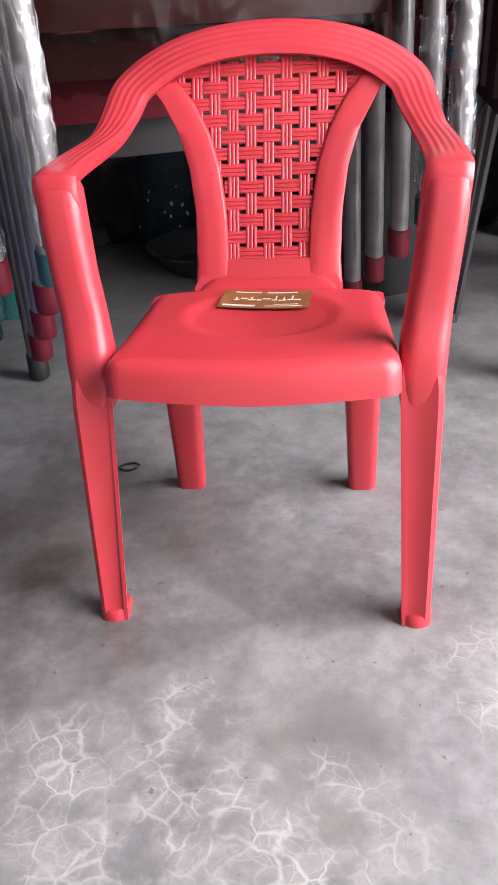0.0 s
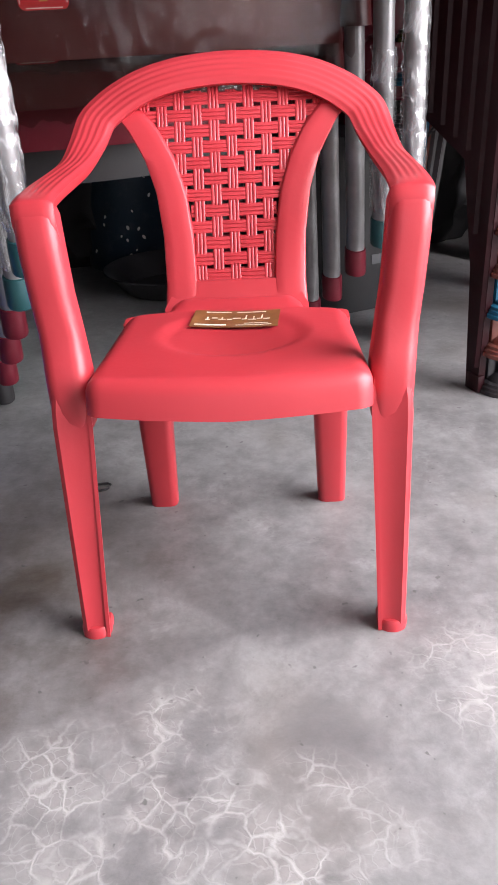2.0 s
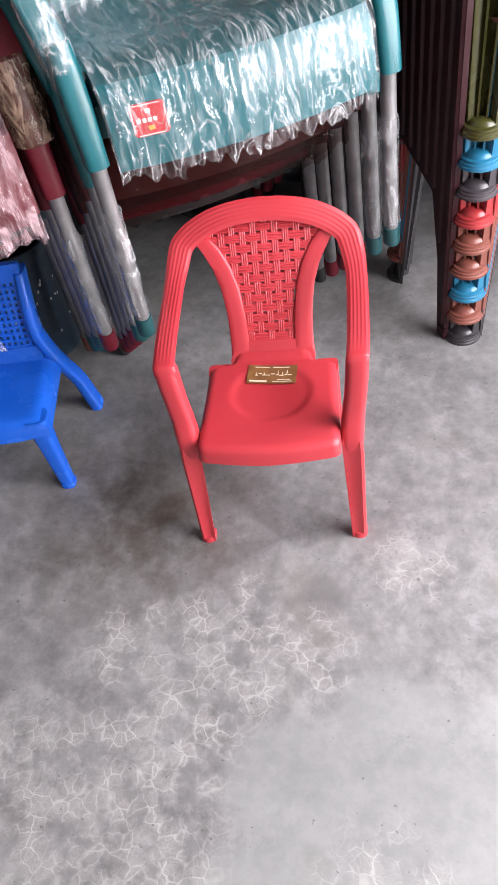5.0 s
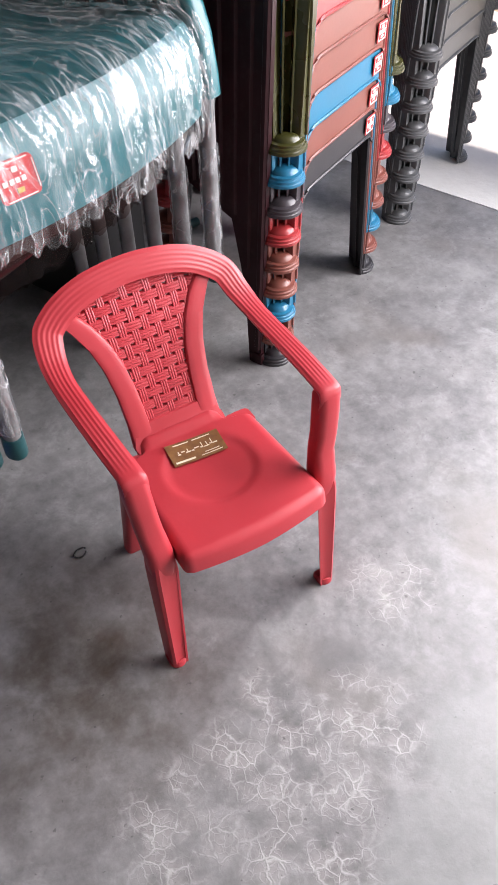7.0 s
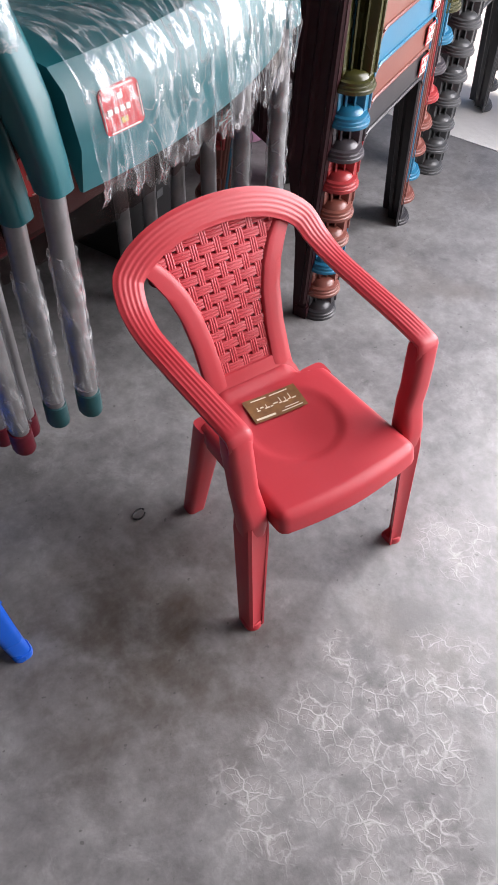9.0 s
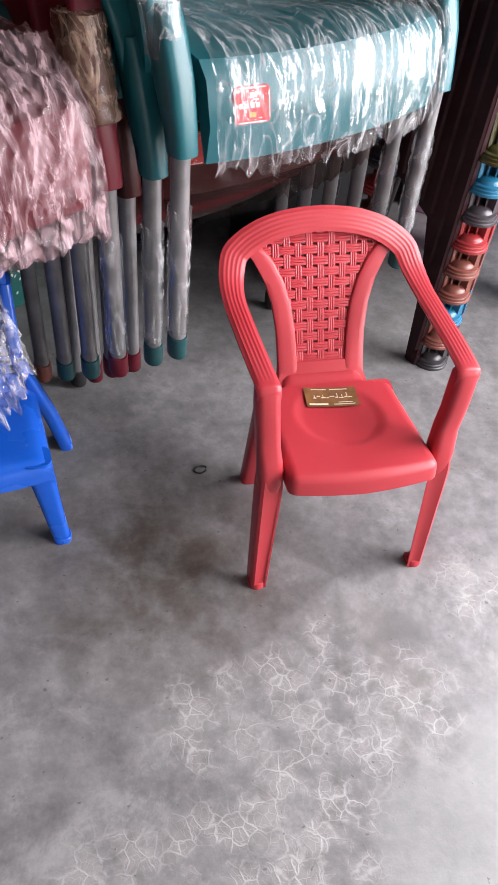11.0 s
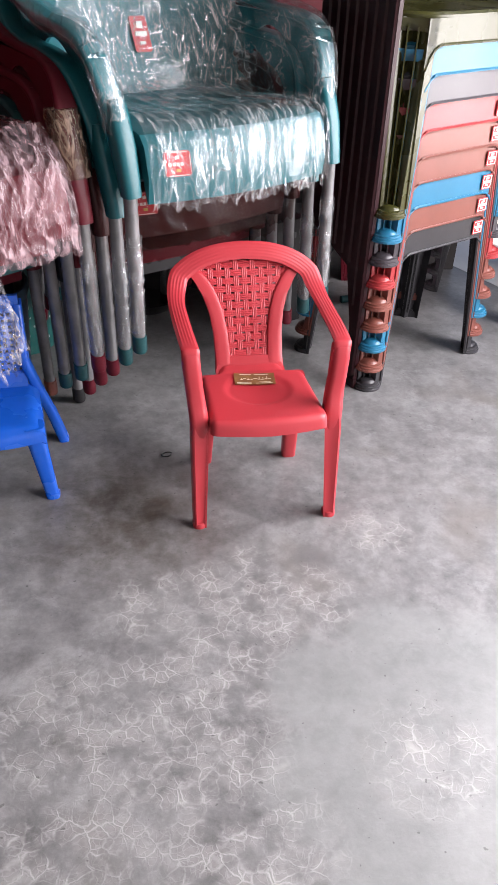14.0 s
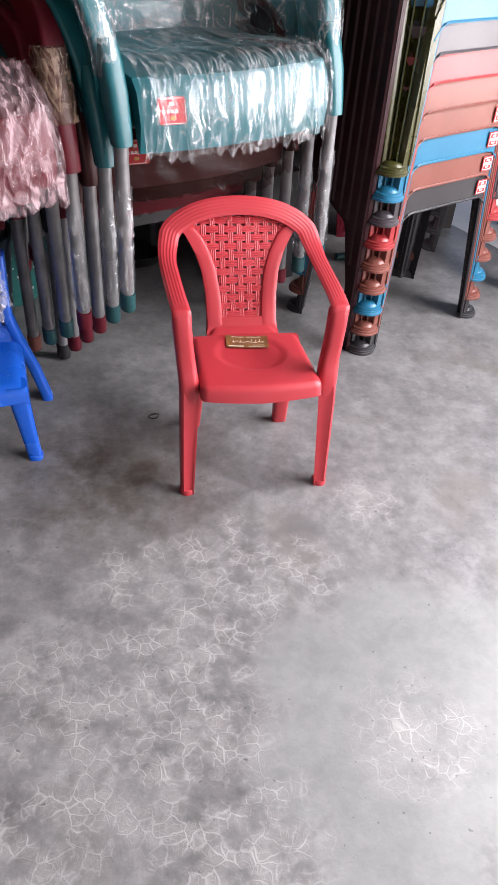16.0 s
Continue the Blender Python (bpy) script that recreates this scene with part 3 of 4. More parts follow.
                rib_bundle(x, z, px, wh * 0.99, -0.0004) if abs(x) < lim else None
            else:
                rib_bundle(x, z, min(px * 1.45, 2 * (lim + 0.008 - abs(x)) + 0.002), wh, 0.0010)
                rib_bundle(x, z, wv * 0.99, pz, -0.0004)
    piece("woven_panel", bm, "pierced basket-weave back panel")
    return ch


red_chair(pose(0.004, 0.0, 0))

# ---------- the business card on the seat ----------
def card():
    m, nt, b = mat_new("card_brown_print")
    co = coords(nt)
    n = tex_noise(nt, co, 60, 4)
    link(nt, ramp(nt, n, [(0.3, (0.14, 0.06, 0.02)), (0.7, (0.24, 0.115, 0.035))]), b.inputs["Base Color"])
    b.inputs["Roughness"].default_value = 0.4
    cm, nt2, b2 = mat_new("card_pale_ink")
    b2.inputs["Base Color"].default_value = (0.72, 0.66, 0.52, 1)
    b2.inputs["Roughness"].default_value = 0.5
    cd = thing("business_card", look((0.008, 0.137, 0.2885), (0.008, 0.137, 1), 0) @ pose(0, 0, 0, 0, 180, 0), "brown printed business card with pale writing on the chair seat", "card")
    cd.matrix_world = pose(0.0045, 0.197, 0.2715, 3.0, 0, -5.0) @ Matrix.Diagonal((1.07, 1.04, 1, 1))
    bm = bmesh.new()
    rings = []
    for k in range(13):
        x = -0.0445 + 0.089 * k / 12
        bow = 0.0016 * (x / 0.0445) ** 2
        rings.append([(x, -0.0225, bow), (x, 0.0225, bow), (x, 0.0225, bow + 0.0005), (x, -0.0225, bow + 0.0005)])
    loft(bm, rings)
    part("card_sheet", bm, m, cd)

    def bar(x0, x1, y0, y1, name="text_bar"):
        bm = bmesh.new()
        rings = []
        for k in range(5):
            x = x0 + (x1 - x0) * k / 4
            z = 0.0016 * (x / 0.0445) ** 2 + 0.0006
            rings.append([(x, y0, z), (x, y1, z), (x, y1, z + 0.0002), (x, y0, z + 0.0002)])
        loft(bm, rings)
        part(name, bm, cm, cd)
    for x0, x1 in ((-0.032, -0.006), (0.0, 0.03)):
        bar(x0, x1, 0.0165, 0.0185)
    # flowing headline, as plain strokes
    rnd = random.Random(4)
    x = -0.031
    while x < 0.034:
        w = rnd.uniform(0.004, 0.009)
        y = rnd.uniform(-0.004, 0.001)
        bar(x, x + w, y, y + 0.0022, "headline_stroke")
        if rnd.random() < 0.7:
            xx = x + w * rnd.uniform(0.2, 0.8)
            bar(xx, xx + 0.0014, y, y + rnd.uniform(0.007, 0.012), "headline_stroke")
        x += w + 0.0012
    bar(-0.04, -0.008, -0.0185, -0.0150)
    bar(0.002, 0.038, -0.0180, -0.0165)
    bar(0.010, 0.034, -0.0135, -0.0120)


card()

# a scrap of a ring on the floor
bm = bmesh.new()
ring = spline([(0.013 * math.cos(a) * (1 + 0.12 * math.sin(3 * a)), 0.009 * math.sin(a), 0.0025) for a in (2 * math.pi * k / 10 for k in range(10))], 26)
tube(bm, ring, 0.0017, 6)
scrap = part("metal_ring", bm, BLACK_PLASTIC)
scrap.matrix_world = pose(-0.200, 0.297, 0, 0, 0, 20)
tagged(scrap, "small dark bent ring scrap on the floor", "ring")


# ---------- stacked stools ----------
STEP = 0.0650
LEAN = 0.0
SHIFT = 0.0


def stool(m, mat, label, group, sticker=True, D=0.45):
    st = thing("plastic_stool", m, label, "stool", group)
    W, H = 0.50, 0.468

    def inset(z):
        return 0.017 * z / H
    bm = bmesh.new()
    # top plate with rolled rim
    rings = []
    for z, g in ((H - 0.022, 0.0), (H - 0.006, 0.0), (H, -0.006), (H + 0.001, -0.018), (H - 0.003, -0.024), (H - 0.003, -min(0.10, 0.3 * D))):
        i = inset(H) - g
        rings.append([(W / 2 + p, D / 2 + q, z) for p, q in rounded(W - 2 * i, D - 2 * i, min(max(0.03, 0.125 + g * 0.8), 0.45 * (D - 2 * i)), 6)])
    loft(bm, rings)
    part("seat", bm, mat, st)
    # aprons with arched lower edge and a raised lip, one for each side
    for side in range(4):
        L = W if side % 2 == 0 else D
        bm = bmesh.new()
        lip = []
        n = 28
        cols = []
        for k in range(n + 1):
            x = 0.066 + (L - 0.132) * k / n
            e = min(x - 0.066, L - 0.066 - x)
            zb = H - 0.068 - 0.055 * max(0.0, 1 - e / 0.055) ** 2.2
            cols.append((x, zb))
        front, back = [], []
        for x, zb in cols:
            for lst, yy in ((front, 0.0), (back, 0.004)):
                lst.append([bm.verts.new((x, inset(z) + yy, z)) for z in (zb, zb + 0.02, H - 0.022, H - 0.012)])
            lip.append((x, inset(zb) - 0.001, zb))
        for lst in (front, back):
            for a, b in zip(lst, lst[1:]):
                for i in range(3):
                    bm.faces.new((a[i], b[i], b[i + 1], a[i + 1]))
        for a, b, c, d in zip(front, front[1:], back, back[1:]):
            bm.faces.new((a[0], b[0], d[0], c[0]))
        legs_in = [(0.058, inset(0.03) - 0.001, 0.02), (0.061, inset(0.2) - 0.001, 0.2), (0.062, inset(0.28) - 0.001, 0.28)]
        tube(bm, [(x, y, z) for x, y, z in legs_in] + lip + [(L - x, y, z) for x, y, z in legs_in[::-1]], 0.0035, 6)
        turn = [Matrix(), Matrix.Translation((W, 0, 0)) @ pose(0, 0, 0, 0, 0, 90), Matrix.Translation((W, D, 0)) @ pose(0, 0, 0, 0, 0, 180), Matrix.Translation((0, D, 0)) @ pose(0, 0, 0, 0, 0, -90)][side]
        bmesh.ops.transform(bm, matrix=turn, verts=bm.verts)
        part("apron", bm, mat, st)
    # corner legs: hollow outward channels with two inner ribs and a stepped half-round foot
    for corner in range(4):
        sx = 1 if corner in (0, 3) else -1
        sy = 1 if corner in (0, 1) else -1
        ox = 0 if sx > 0 else W
        oy = 0 if sy > 0 else D

        def P(a, b, z):
            i = inset(z)
            return Vector((ox + sx * (a + i), oy + sy * (b + i), z))
        bm = bmesh.new()
        zs = [0.0, 0.1, 0.2, 0.3, 0.40, H - 0.012]
        t = 0.0035
        rings = []
        for z in zs:
            q = 0.036 + 0.020 * z / H
            e = q + 0.028
            path = [(e, 0.0), (q, 0.0), (q - 0.002, 0.004), (q * 0.96, q * 0.96), (0.004, q - 0.002), (0.0, q), (0.0, e)]
            rings.append([P(a, b, z) for a, b in path] + [P(a + t, b + t, z) for a, b in path[::-1]])
        loft(bm, rings)
        # closed head of the channel
        lo, hi = H - 0.04, H - 0.012
        q = 0.036 + 0.020 * lo / H
        vs = [bm.verts.new(P(a, b, z)) for z, k in ((lo, 1.0), (hi, 0.25)) for a, b in ((q, 0.0), (q * 0.74 if k == 1.0 else q * 0.5, q * 0.74 if k == 1.0 else q * 0.5), (0.0, q))]
        for f in ((0, 1, 4, 3), (1, 2, 5, 4), (3, 4, 5)):
            bm.faces.new([vs[i] for i in f])
        for r in (0.34, 0.67):
            ribs = []
            for z in (0.02, H - 0.03):
                q = 0.036 + 0.020 * z / H
                a, b = q * (1 - r) + 0.002, q * r + 0.002
                ribs.append([P(a - 0.0012, b + 0.0012, z), P(a + 0.0012, b - 0.0012, z), P(a + 0.0012 + q * 0.42, b - 0.0012 + q * 0.42, z), P(a - 0.0012 + q * 0.42, b + 0.0012 + q * 0.42, z)])
            loft(bm, ribs)
        leg = part("leg", bm, mat, st)
        bm = bmesh.new()
        rings = []
        c0 = P(0.029, 0.029, 0)
        for z, r in ((0.0, 0.044), (0.006, 0.044), (0.0075, 0.0415), (0.012, 0.041), (0.0135, 0.038), (0.018, 0.0375), (0.0195, 0.030), (0.025, 0.027), (0.029, 0.019), (0.031, 0.007)):
            ring = []
            for k in range(13):
                a = radians(-45 + 180 * k / 12)
                ring.append(c0 + Vector((-sx * r * math.cos(radians(45) + a - radians(45)), -sy * r * math.sin(a), 0)) + Vector((0, 0, z)))
            rings.append(ring)
        loft(bm, rings)
        part("foot", bm, mat, leg)
    if sticker:
        bm = bmesh.new()
        yy = inset(0.385) - 0.0035
        box(bm, (0.385, yy, 0.362), (0.425, yy + 0.002, 0.402), 0.0008, 1)
        stk = part("sticker", bm, STICKER, st, "red square sticker with a pale frame")
        bm = bmesh.new()
        for lo, hi in (((0.388, 0.365), (0.422, 0.367)), ((0.388, 0.397), (0.422, 0.399)), ((0.388, 0.367), (0.390, 0.397)), ((0.420, 0.367), (0.422, 0.397)), ((0.393, 0.378), (0.417, 0.386)), ((0.399, 0.389), (0.411, 0.394)), ((0.399, 0.371), (0.411, 0.375))):
            box(bm, (lo[0], yy - 0.001, lo[1]), (hi[0], yy + 0.001, hi[1]))
        part("sticker_print", bm, STICKER_WHITE, stk)
        stk.location = (-0.02, 0, 0.048)
    return st


def stool_at(u, v, k, mat, label, group, turn=SHOP, sticker=True, lean=LEAN, D=0.45):
    p = shop(u + SHIFT * k, v + lean * k)
    return stool(pose(p.x, p.y, STEP * k, 0, 0, turn), mat, label, group, sticker, D)


NAMES = {"slate": SLATE, "terracotta": TERRACOTTA, "sky blue": SKY_BLUE, "red": SIGNAL_RED, "olive": OLIVE, "charcoal": CHARCOAL, "grey": GREY_PLASTIC}
for k, colour in enumerate(("charcoal", "terracotta", "sky blue", "terracotta", "terracotta", "red", "slate", "sky blue", "olive")):
    where = "standing on the concrete floor" if k == 0 else "nested in a tall stack of stools"
    stool_at(0.604, 0.312, k, NAMES[colour], f"{colour} plastic stool {where}", "stools in the mixed stack", D=0.34)
for k in range(8):
    stool_at(1.330, 0.325, k, NAMES["grey"], "grey plastic stool in a stack near the doorway", "grey stools in the stack", sticker=False)

for k in range(14):
    stool_at(0.66, 0.98, k, MAROON, "maroon plastic stool in a tall dark stack", "maroon stools in the stack", sticker=False)


# ---------- stacked armchairs with steel legs ----------
RAKE = 0.21


def piece(name, bm, material, parent, label=""):
    """One part of a stacked armchair, raked so that its front legs stand upright."""
    for v in bm.verts:
        v.co.y += RAKE * v.co.z
    return part(name, bm, material, parent, label)


def armchair(m, mat, tip, label, group, wrapped=True, sticker=True, hem=0.345):
    """Plastic armchair with steel tube legs. Its origin lies on the floor under the middle of the front legs."""
    ch = thing("armchair", m, label, "chair", group)
    hw = 0.277
    # seat with deep front apron
    bm = bmesh.new()
    rings = []
    for k in range(22):
        f = k / 21
        x = -0.242 + 0.484 * f
        bow = 0.028 * (1 - (2 * f - 1) ** 2)
        ring = []
        for y, z in ((-0.075 - bow, hem), (-0.092 - bow, max(hem + 0.01, 0.40)), (-0.090 - bow, 0.46), (-0.075 - bow, 0.482), (-0.04 - bow * 0.5, 0.487), (0.10, 0.470 - bow * 0.25), (0.25, 0.462 - bow * 0.25), (0.345, 0.475), (0.345, 0.455), (0.10, 0.452 - bow * 0.25), (-0.06 - bow, 0.455), (-0.070 - bow, hem)):
            ring.append((x, y, z))
        rings.append(ring)
    loft(bm, rings)
    piece("seat", bm, mat, ch)
    # backrest, curved in plan
    bm = bmesh.new()
    rings = []
    for k in range(25):
        a = -1 + 2 * k / 24
        x = 0.288 * math.sin(a * 1.25) / math.sin(1.25)
        y0 = 0.385 - 0.09 * a * a
        ring = []
        for z, o in ((0.455, -0.03), (0.60, 0.0), (0.75, 0.035), (0.86, 0.06), (0.885, 0.07)):
            ring.append((x * (1 + 0.05 * (z - 0.455)), y0 + o, z - 0.03 * a * a))
        for z, o in ((0.88, 0.078), (0.75, 0.045), (0.60, 0.01), (0.455, -0.02)):
            ring.append((x * (1 + 0.05 * (z - 0.455)), y0 + o, z - 0.03 * a * a))
        rings.append(ring)
    loft(bm, rings)
    piece("backrest", bm, mat, ch)
    for s in (-1, 1):
        # side panel with a large round opening
        bm = bmesh.new()
        n = 32
        for off in (0.0, 0.008):
            outer, inner = [], []
            for k in range(n):
                a = 2 * math.pi * k / n
                c, d = math.cos(a), math.sin(a)
                r = 0.088
                iy, iz = 0.165 + r * c, 0.545 + r * d
                sq = min(0.175 / max(abs(c), 1e-6), 0.112 / max(abs(d), 1e-6))
                oy, oz = 0.165 + sq * c, 0.550 + sq * d
                for lst, y, z in ((outer, oy, oz), (inner, iy, iz)):
                    lst.append(bm.verts.new((s * (hw + 0.010 - off + 0.04 * max(0, z - 0.45)), y, z)))
            for k in range(n):
                j = (k + 1) % n
                bm.faces.new((outer[k], outer[j], inner[j], inner[k]))
            if off == 0.0:
                keep = (outer, inner)
        for k in range(n):
            j = (k + 1) % n
            for a, b in zip(keep, (outer, inner)):
                bm.faces.new((a[k], a[j], b[j], b[k]))
        piece("side_panel", bm, mat, ch)
        # armrest
        bm = bmesh.new()
        pth = spline([(s * 0.274, -0.045, 0.50), (s * 0.288, -0.052, 0.57), (s * 0.300, -0.020, 0.640), (s * 0.306, 0.06, 0.664), (s * 0.306, 0.18, 0.672), (s * 0.294, 0.31, 0.70), (s * 0.277, 0.36, 0.78)], 30)
        rings = []
        for i, p in enumerate(pth):
            d = (pth[min(i + 1, 29)] - pth[max(i - 1, 0)]).normalized()
            side = Vector((1, 0, 0))
            up = side.cross(d).normalized()
            rings.append([p + side * a + up * b for a, b in rounded(0.050, 0.020, 0.008, 3)])
        loft(bm, rings)
        piece("armrest", bm, mat, ch)
        # front post: the socket that takes the steel leg
        bm = bmesh.new()
        rings = []
        for z, a, b, y in ((0.365, 0.041, 0.040, -0.068), (0.40, 0.042, 0.045, -0.068), (0.46, 0.045, 0.056, -0.062), (0.51, 0.045, 0.054, -0.055), (0.55, 0.042, 0.040, -0.052)):
            rings.append([(s * hw + p, y + q, z) for p, q in rounded(a, b, 0.014, 3)])
        loft(bm, rings)
        piece("front_socket", bm, mat, ch)
        for front in (True, False):
            if front:
                a, b = Vector((s * 0.280, 0.0, 0.018)), Vector((s * hw, -0.066, 0.38))
            else:
                a, b = Vector((s * 0.258, 0.44, 0.018)), Vector((s * 0.243, 0.30, 0.46))
            bm = bmesh.new()
            tube(bm, [a + (b - a) * t for t in (0, 0.25, 0.5, 0.75, 1)], 0.0150, 14)
            leg = piece("leg" if front else "rear_leg", bm, STEEL, ch, "grey steel tube leg")
            bm = bmesh.new()
            d = (b - a).normalized()
            tube(bm, [a - d * 0.017, a - d * 0.014, a + d * 0.014, a + d * 0.024, a + d * 0.025], [0.0165, 0.0178, 0.0178, 0.0175, 0.0155], 14)
            piece("end_cap", bm, tip, leg, "plastic end cap")
            if wrapped and front:
                bm = bmesh.new()
                q = [a + (b - a) * (0.10 + 0.62 * t / 80) for t in range(81)]
                tube(bm, q, 0.0184, 18, 0.20)
                piece("leg_wrap", bm, FILM, leg, "crumpled clear film round the leg")
    if sticker:
        bm = bmesh.new()
        loft(bm, [[(-0.125 + a, y, 0.43 + b) for a, b in rounded(0.060, 0.050, 0.008, 4)] for y in (-0.1195, -0.1150)])
        bmesh.ops.rotate(bm, cent=(-0.125, -0.117, 0.43), matrix=Matrix.Rotation(radians(-11), 3, "Z"), verts=bm.verts)
        stk = piece("sticker", bm, STICKER, ch, "red rounded sticker with a pale border")
        bm = bmesh.new()
        for x0, x1, z0, z1 in ((-0.147, -0.103, 0.4065, 0.4077), (-0.147, -0.103, 0.4523, 0.4535), (-0.1535, -0.1523, 0.412, 0.448), (-0.0977, -0.0965, 0.412, 0.448), (-0.147, -0.140, 0.4265, 0.4325), (-0.137, -0.131, 0.4265, 0.4325), (-0.128, -0.122, 0.4265, 0.4325), (-0.119, -0.113, 0.4265, 0.4325), (-0.129, -0.121, 0.440, 0.446)):
            box(bm, (x0, -0.1205, z0), (x1, -0.1185, z1))
        bmesh.ops.rotate(bm, cent=(-0.125, -0.117, 0.43), matrix=Matrix.Rotation(radians(-11), 3, "Z"), verts=bm.verts)
        piece("sticker_print", bm, STICKER_WHITE, stk)
        bm = bmesh.new()
        box(bm, (-0.130, -0.1205, 0.414), (-0.120, -0.1185, 0.420))
        bmesh.ops.rotate(bm, cent=(-0.125, -0.117, 0.43), matrix=Matrix.Rotation(radians(-11), 3, "Z"), verts=bm.verts)
        piece("sticker_mark", bm, STICKER_GOLD, stk)
        for o in (stk,):
            o.location = (-0.050, 0.0125, -0.005)
    return ch


def armchair_at(u, v, z, mat, tip, label, group, turn=SHOP, **kw):
    p = shop(u, v)
    return armchair(pose(p.x, p.y, z, 0, 0, turn), mat, tip, label, group, **kw)


def stack(u, v, z, kinds, group, dz=-0.059, dv=0.065, du=-0.007):
    made = []
    for k, (mat, tip, label, wrapped) in enumerate(kinds):
        made.append(armchair_at(u + du * k, v + dv * k, max(0.0, z + dz * k), mat, tip, label, group, wrapped=wrapped, sticker=k in (0, 2, 3), hem=0.43 if mat is TEAL and k == 1 else 0.345))
    return made


teal_stack = stack(0.186, 0.389, 0.300, [
    (TEAL, DARK_TEAL, "teal plastic armchair wrapped in clear film atop a stack", True),
    (TEAL, DARK_TEAL, "teal plastic armchair nested second in a stack", True),
    (BROWN_RED, MAROON, "brown-red plastic armchair under dusty film tinted dark for shade in a stack", False),
    (BROWN_RED, MAROON, "brown-red plastic armchair under torn dusty film tinted dark for shade in a stack", False),
    (MAROON, MAROON, "maroon plastic armchair nested low in a stack", False),
    (BLACK_PLASTIC, BLACK_PLASTIC, "black plastic armchair at the foot of a stack", False)], "armchairs in the teal stack")
maroon_stack = stack(-0.449, 0.465, 0.237, [
    (MAROON, MAROON, "maroon plastic armchair wrapped in pinkish film atop a stack", True),
    (MAROON, DARK_TEAL, "maroon plastic armchair nested in a stack", False),
    (DARK_TEAL, DARK_TEAL, "dark teal plastic armchair nested in a stack", False),
    (MAROON, TERRACOTTA, "maroon plastic armchair at the foot of a stack", False)], "armchairs in the maroon stack", dv=0.085, dz=-0.062, du=-0.012)


# ---------- crumpled film round the chairs ----------
def crease(p, seed, stretch):
    """Sharp-edged crumples: folded noise, longer along one way."""
    q = Vector((p[0] * stretch[0] + seed * 7.3, p[1] * stretch[1] + seed * 3.1, seed * 1.7))
    q.x += 0.9 * noise.noise(q * 0.6 + Vector((9, 2, 1)))
    a = max(0.0, 1 - abs(noise.noise(q)) * 1.7) ** 3
    b = max(0.0, 1 - abs(noise.noise(q * 2.1 + Vector((5, 1, 2)))) * 1.7) ** 3
    c = max(0.0, 1 - abs(noise.noise(q * 4.3 + Vector((1, 8, 2)))) * 1.8) ** 2
    return 0.5 * a + 0.33 * b + 0.17 * c + 0.35 * noise.noise(q * 0.5)


def film(parent, fn, nx, ny, amp, seed, stretch, material, ragged=0.0, name="packing_film", label="crumpled clear packing film"):
    """fn(a, b) gives a place and the way out for a, b in 0..1; the edge at b = 1 may be torn."""
    bm = bmesh.new()
    grid = []
    for j in range(ny + 1):
        row = []
        for i in range(nx + 1):
            a, b = i / nx, j / ny
            if ragged:
                b *= 1 - ragged * (0.5 + 0.5 * noise.noise(Vector((a * 9, seed, 0)))) - ragged * 0.5 * noise.noise(Vector((a * 31, seed, 3)))
            p, n = fn(a, b)
            row.append(bm.verts.new(p + n * amp * crease((a, b), seed, stretch)))
        grid.append(row)
    for j in range(ny):
        for i in range(nx):
            bm.faces.new((grid[j][i], grid[j][i + 1], grid[j + 1][i + 1], grid[j + 1][i]))
    return piece(name, bm, material, parent, label)


def drape(profile, x0, x1, bow, lift=0.0):
    """A sheet over a chair's seat and down its front: profile of (y, z) from back to hem."""
    pr = spline([(0, y, z) for y, z in profile], 41)

    def fn(a, b):
        f = max(0.0, min(0.9999, b)) * 40
        i = int(f)
        p = pr[i].lerp(pr[i + 1], f - i)
        d = (pr[i + 1] - pr[i]).normalized()
        n = Vector((0, d.z, -d.y))
        if n.z < 0 and p.z > 0.47:
            n = -n
        if p.z <= 0.47 and n.y > 0:
            n = -n
        x = x0 + (x1 - x0) * a
        k = 1 - (2 * a - 1) ** 2
        front = ease((0.10 - p.y) / 0.15)
        return Vector((x, p.y - bow * k * front, p.z + lift * k)), n
    return fn


top = teal_stack[0]
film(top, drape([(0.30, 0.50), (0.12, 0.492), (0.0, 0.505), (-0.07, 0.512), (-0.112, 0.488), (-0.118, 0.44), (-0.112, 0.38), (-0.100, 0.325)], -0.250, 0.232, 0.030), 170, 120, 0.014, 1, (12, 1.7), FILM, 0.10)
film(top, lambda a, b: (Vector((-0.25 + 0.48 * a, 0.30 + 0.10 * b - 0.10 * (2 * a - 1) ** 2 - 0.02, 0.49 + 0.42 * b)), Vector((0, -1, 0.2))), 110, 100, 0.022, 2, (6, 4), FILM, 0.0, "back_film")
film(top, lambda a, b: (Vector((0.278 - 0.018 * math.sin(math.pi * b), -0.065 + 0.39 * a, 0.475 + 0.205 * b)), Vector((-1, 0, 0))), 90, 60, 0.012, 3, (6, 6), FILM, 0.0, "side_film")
for s in (-1, 1):
    bm = bmesh.new()
    pth = spline([(s * 0.276, -0.050, 0.49), (s * 0.288, -0.052, 0.57), (s * 0.300, -0.020, 0.640), (s * 0.306, 0.06, 0.664), (s * 0.306, 0.18, 0.672), (s * 0.294, 0.31, 0.70)], 46)
    tube(bm, pth, 0.029, 24, 0.12)
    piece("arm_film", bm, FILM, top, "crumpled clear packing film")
film(teal_stack[2], drape([(0.0, 0.49), (-0.07, 0.50), (-0.118, 0.47), (-0.124, 0.42), (-0.120, 0.365), (-0.112, 0.325)], -0.242, 0.242, 0.028), 70, 40, 0.009, 5, (9, 4), FILM_DUSTY_SHADED, 0.12)
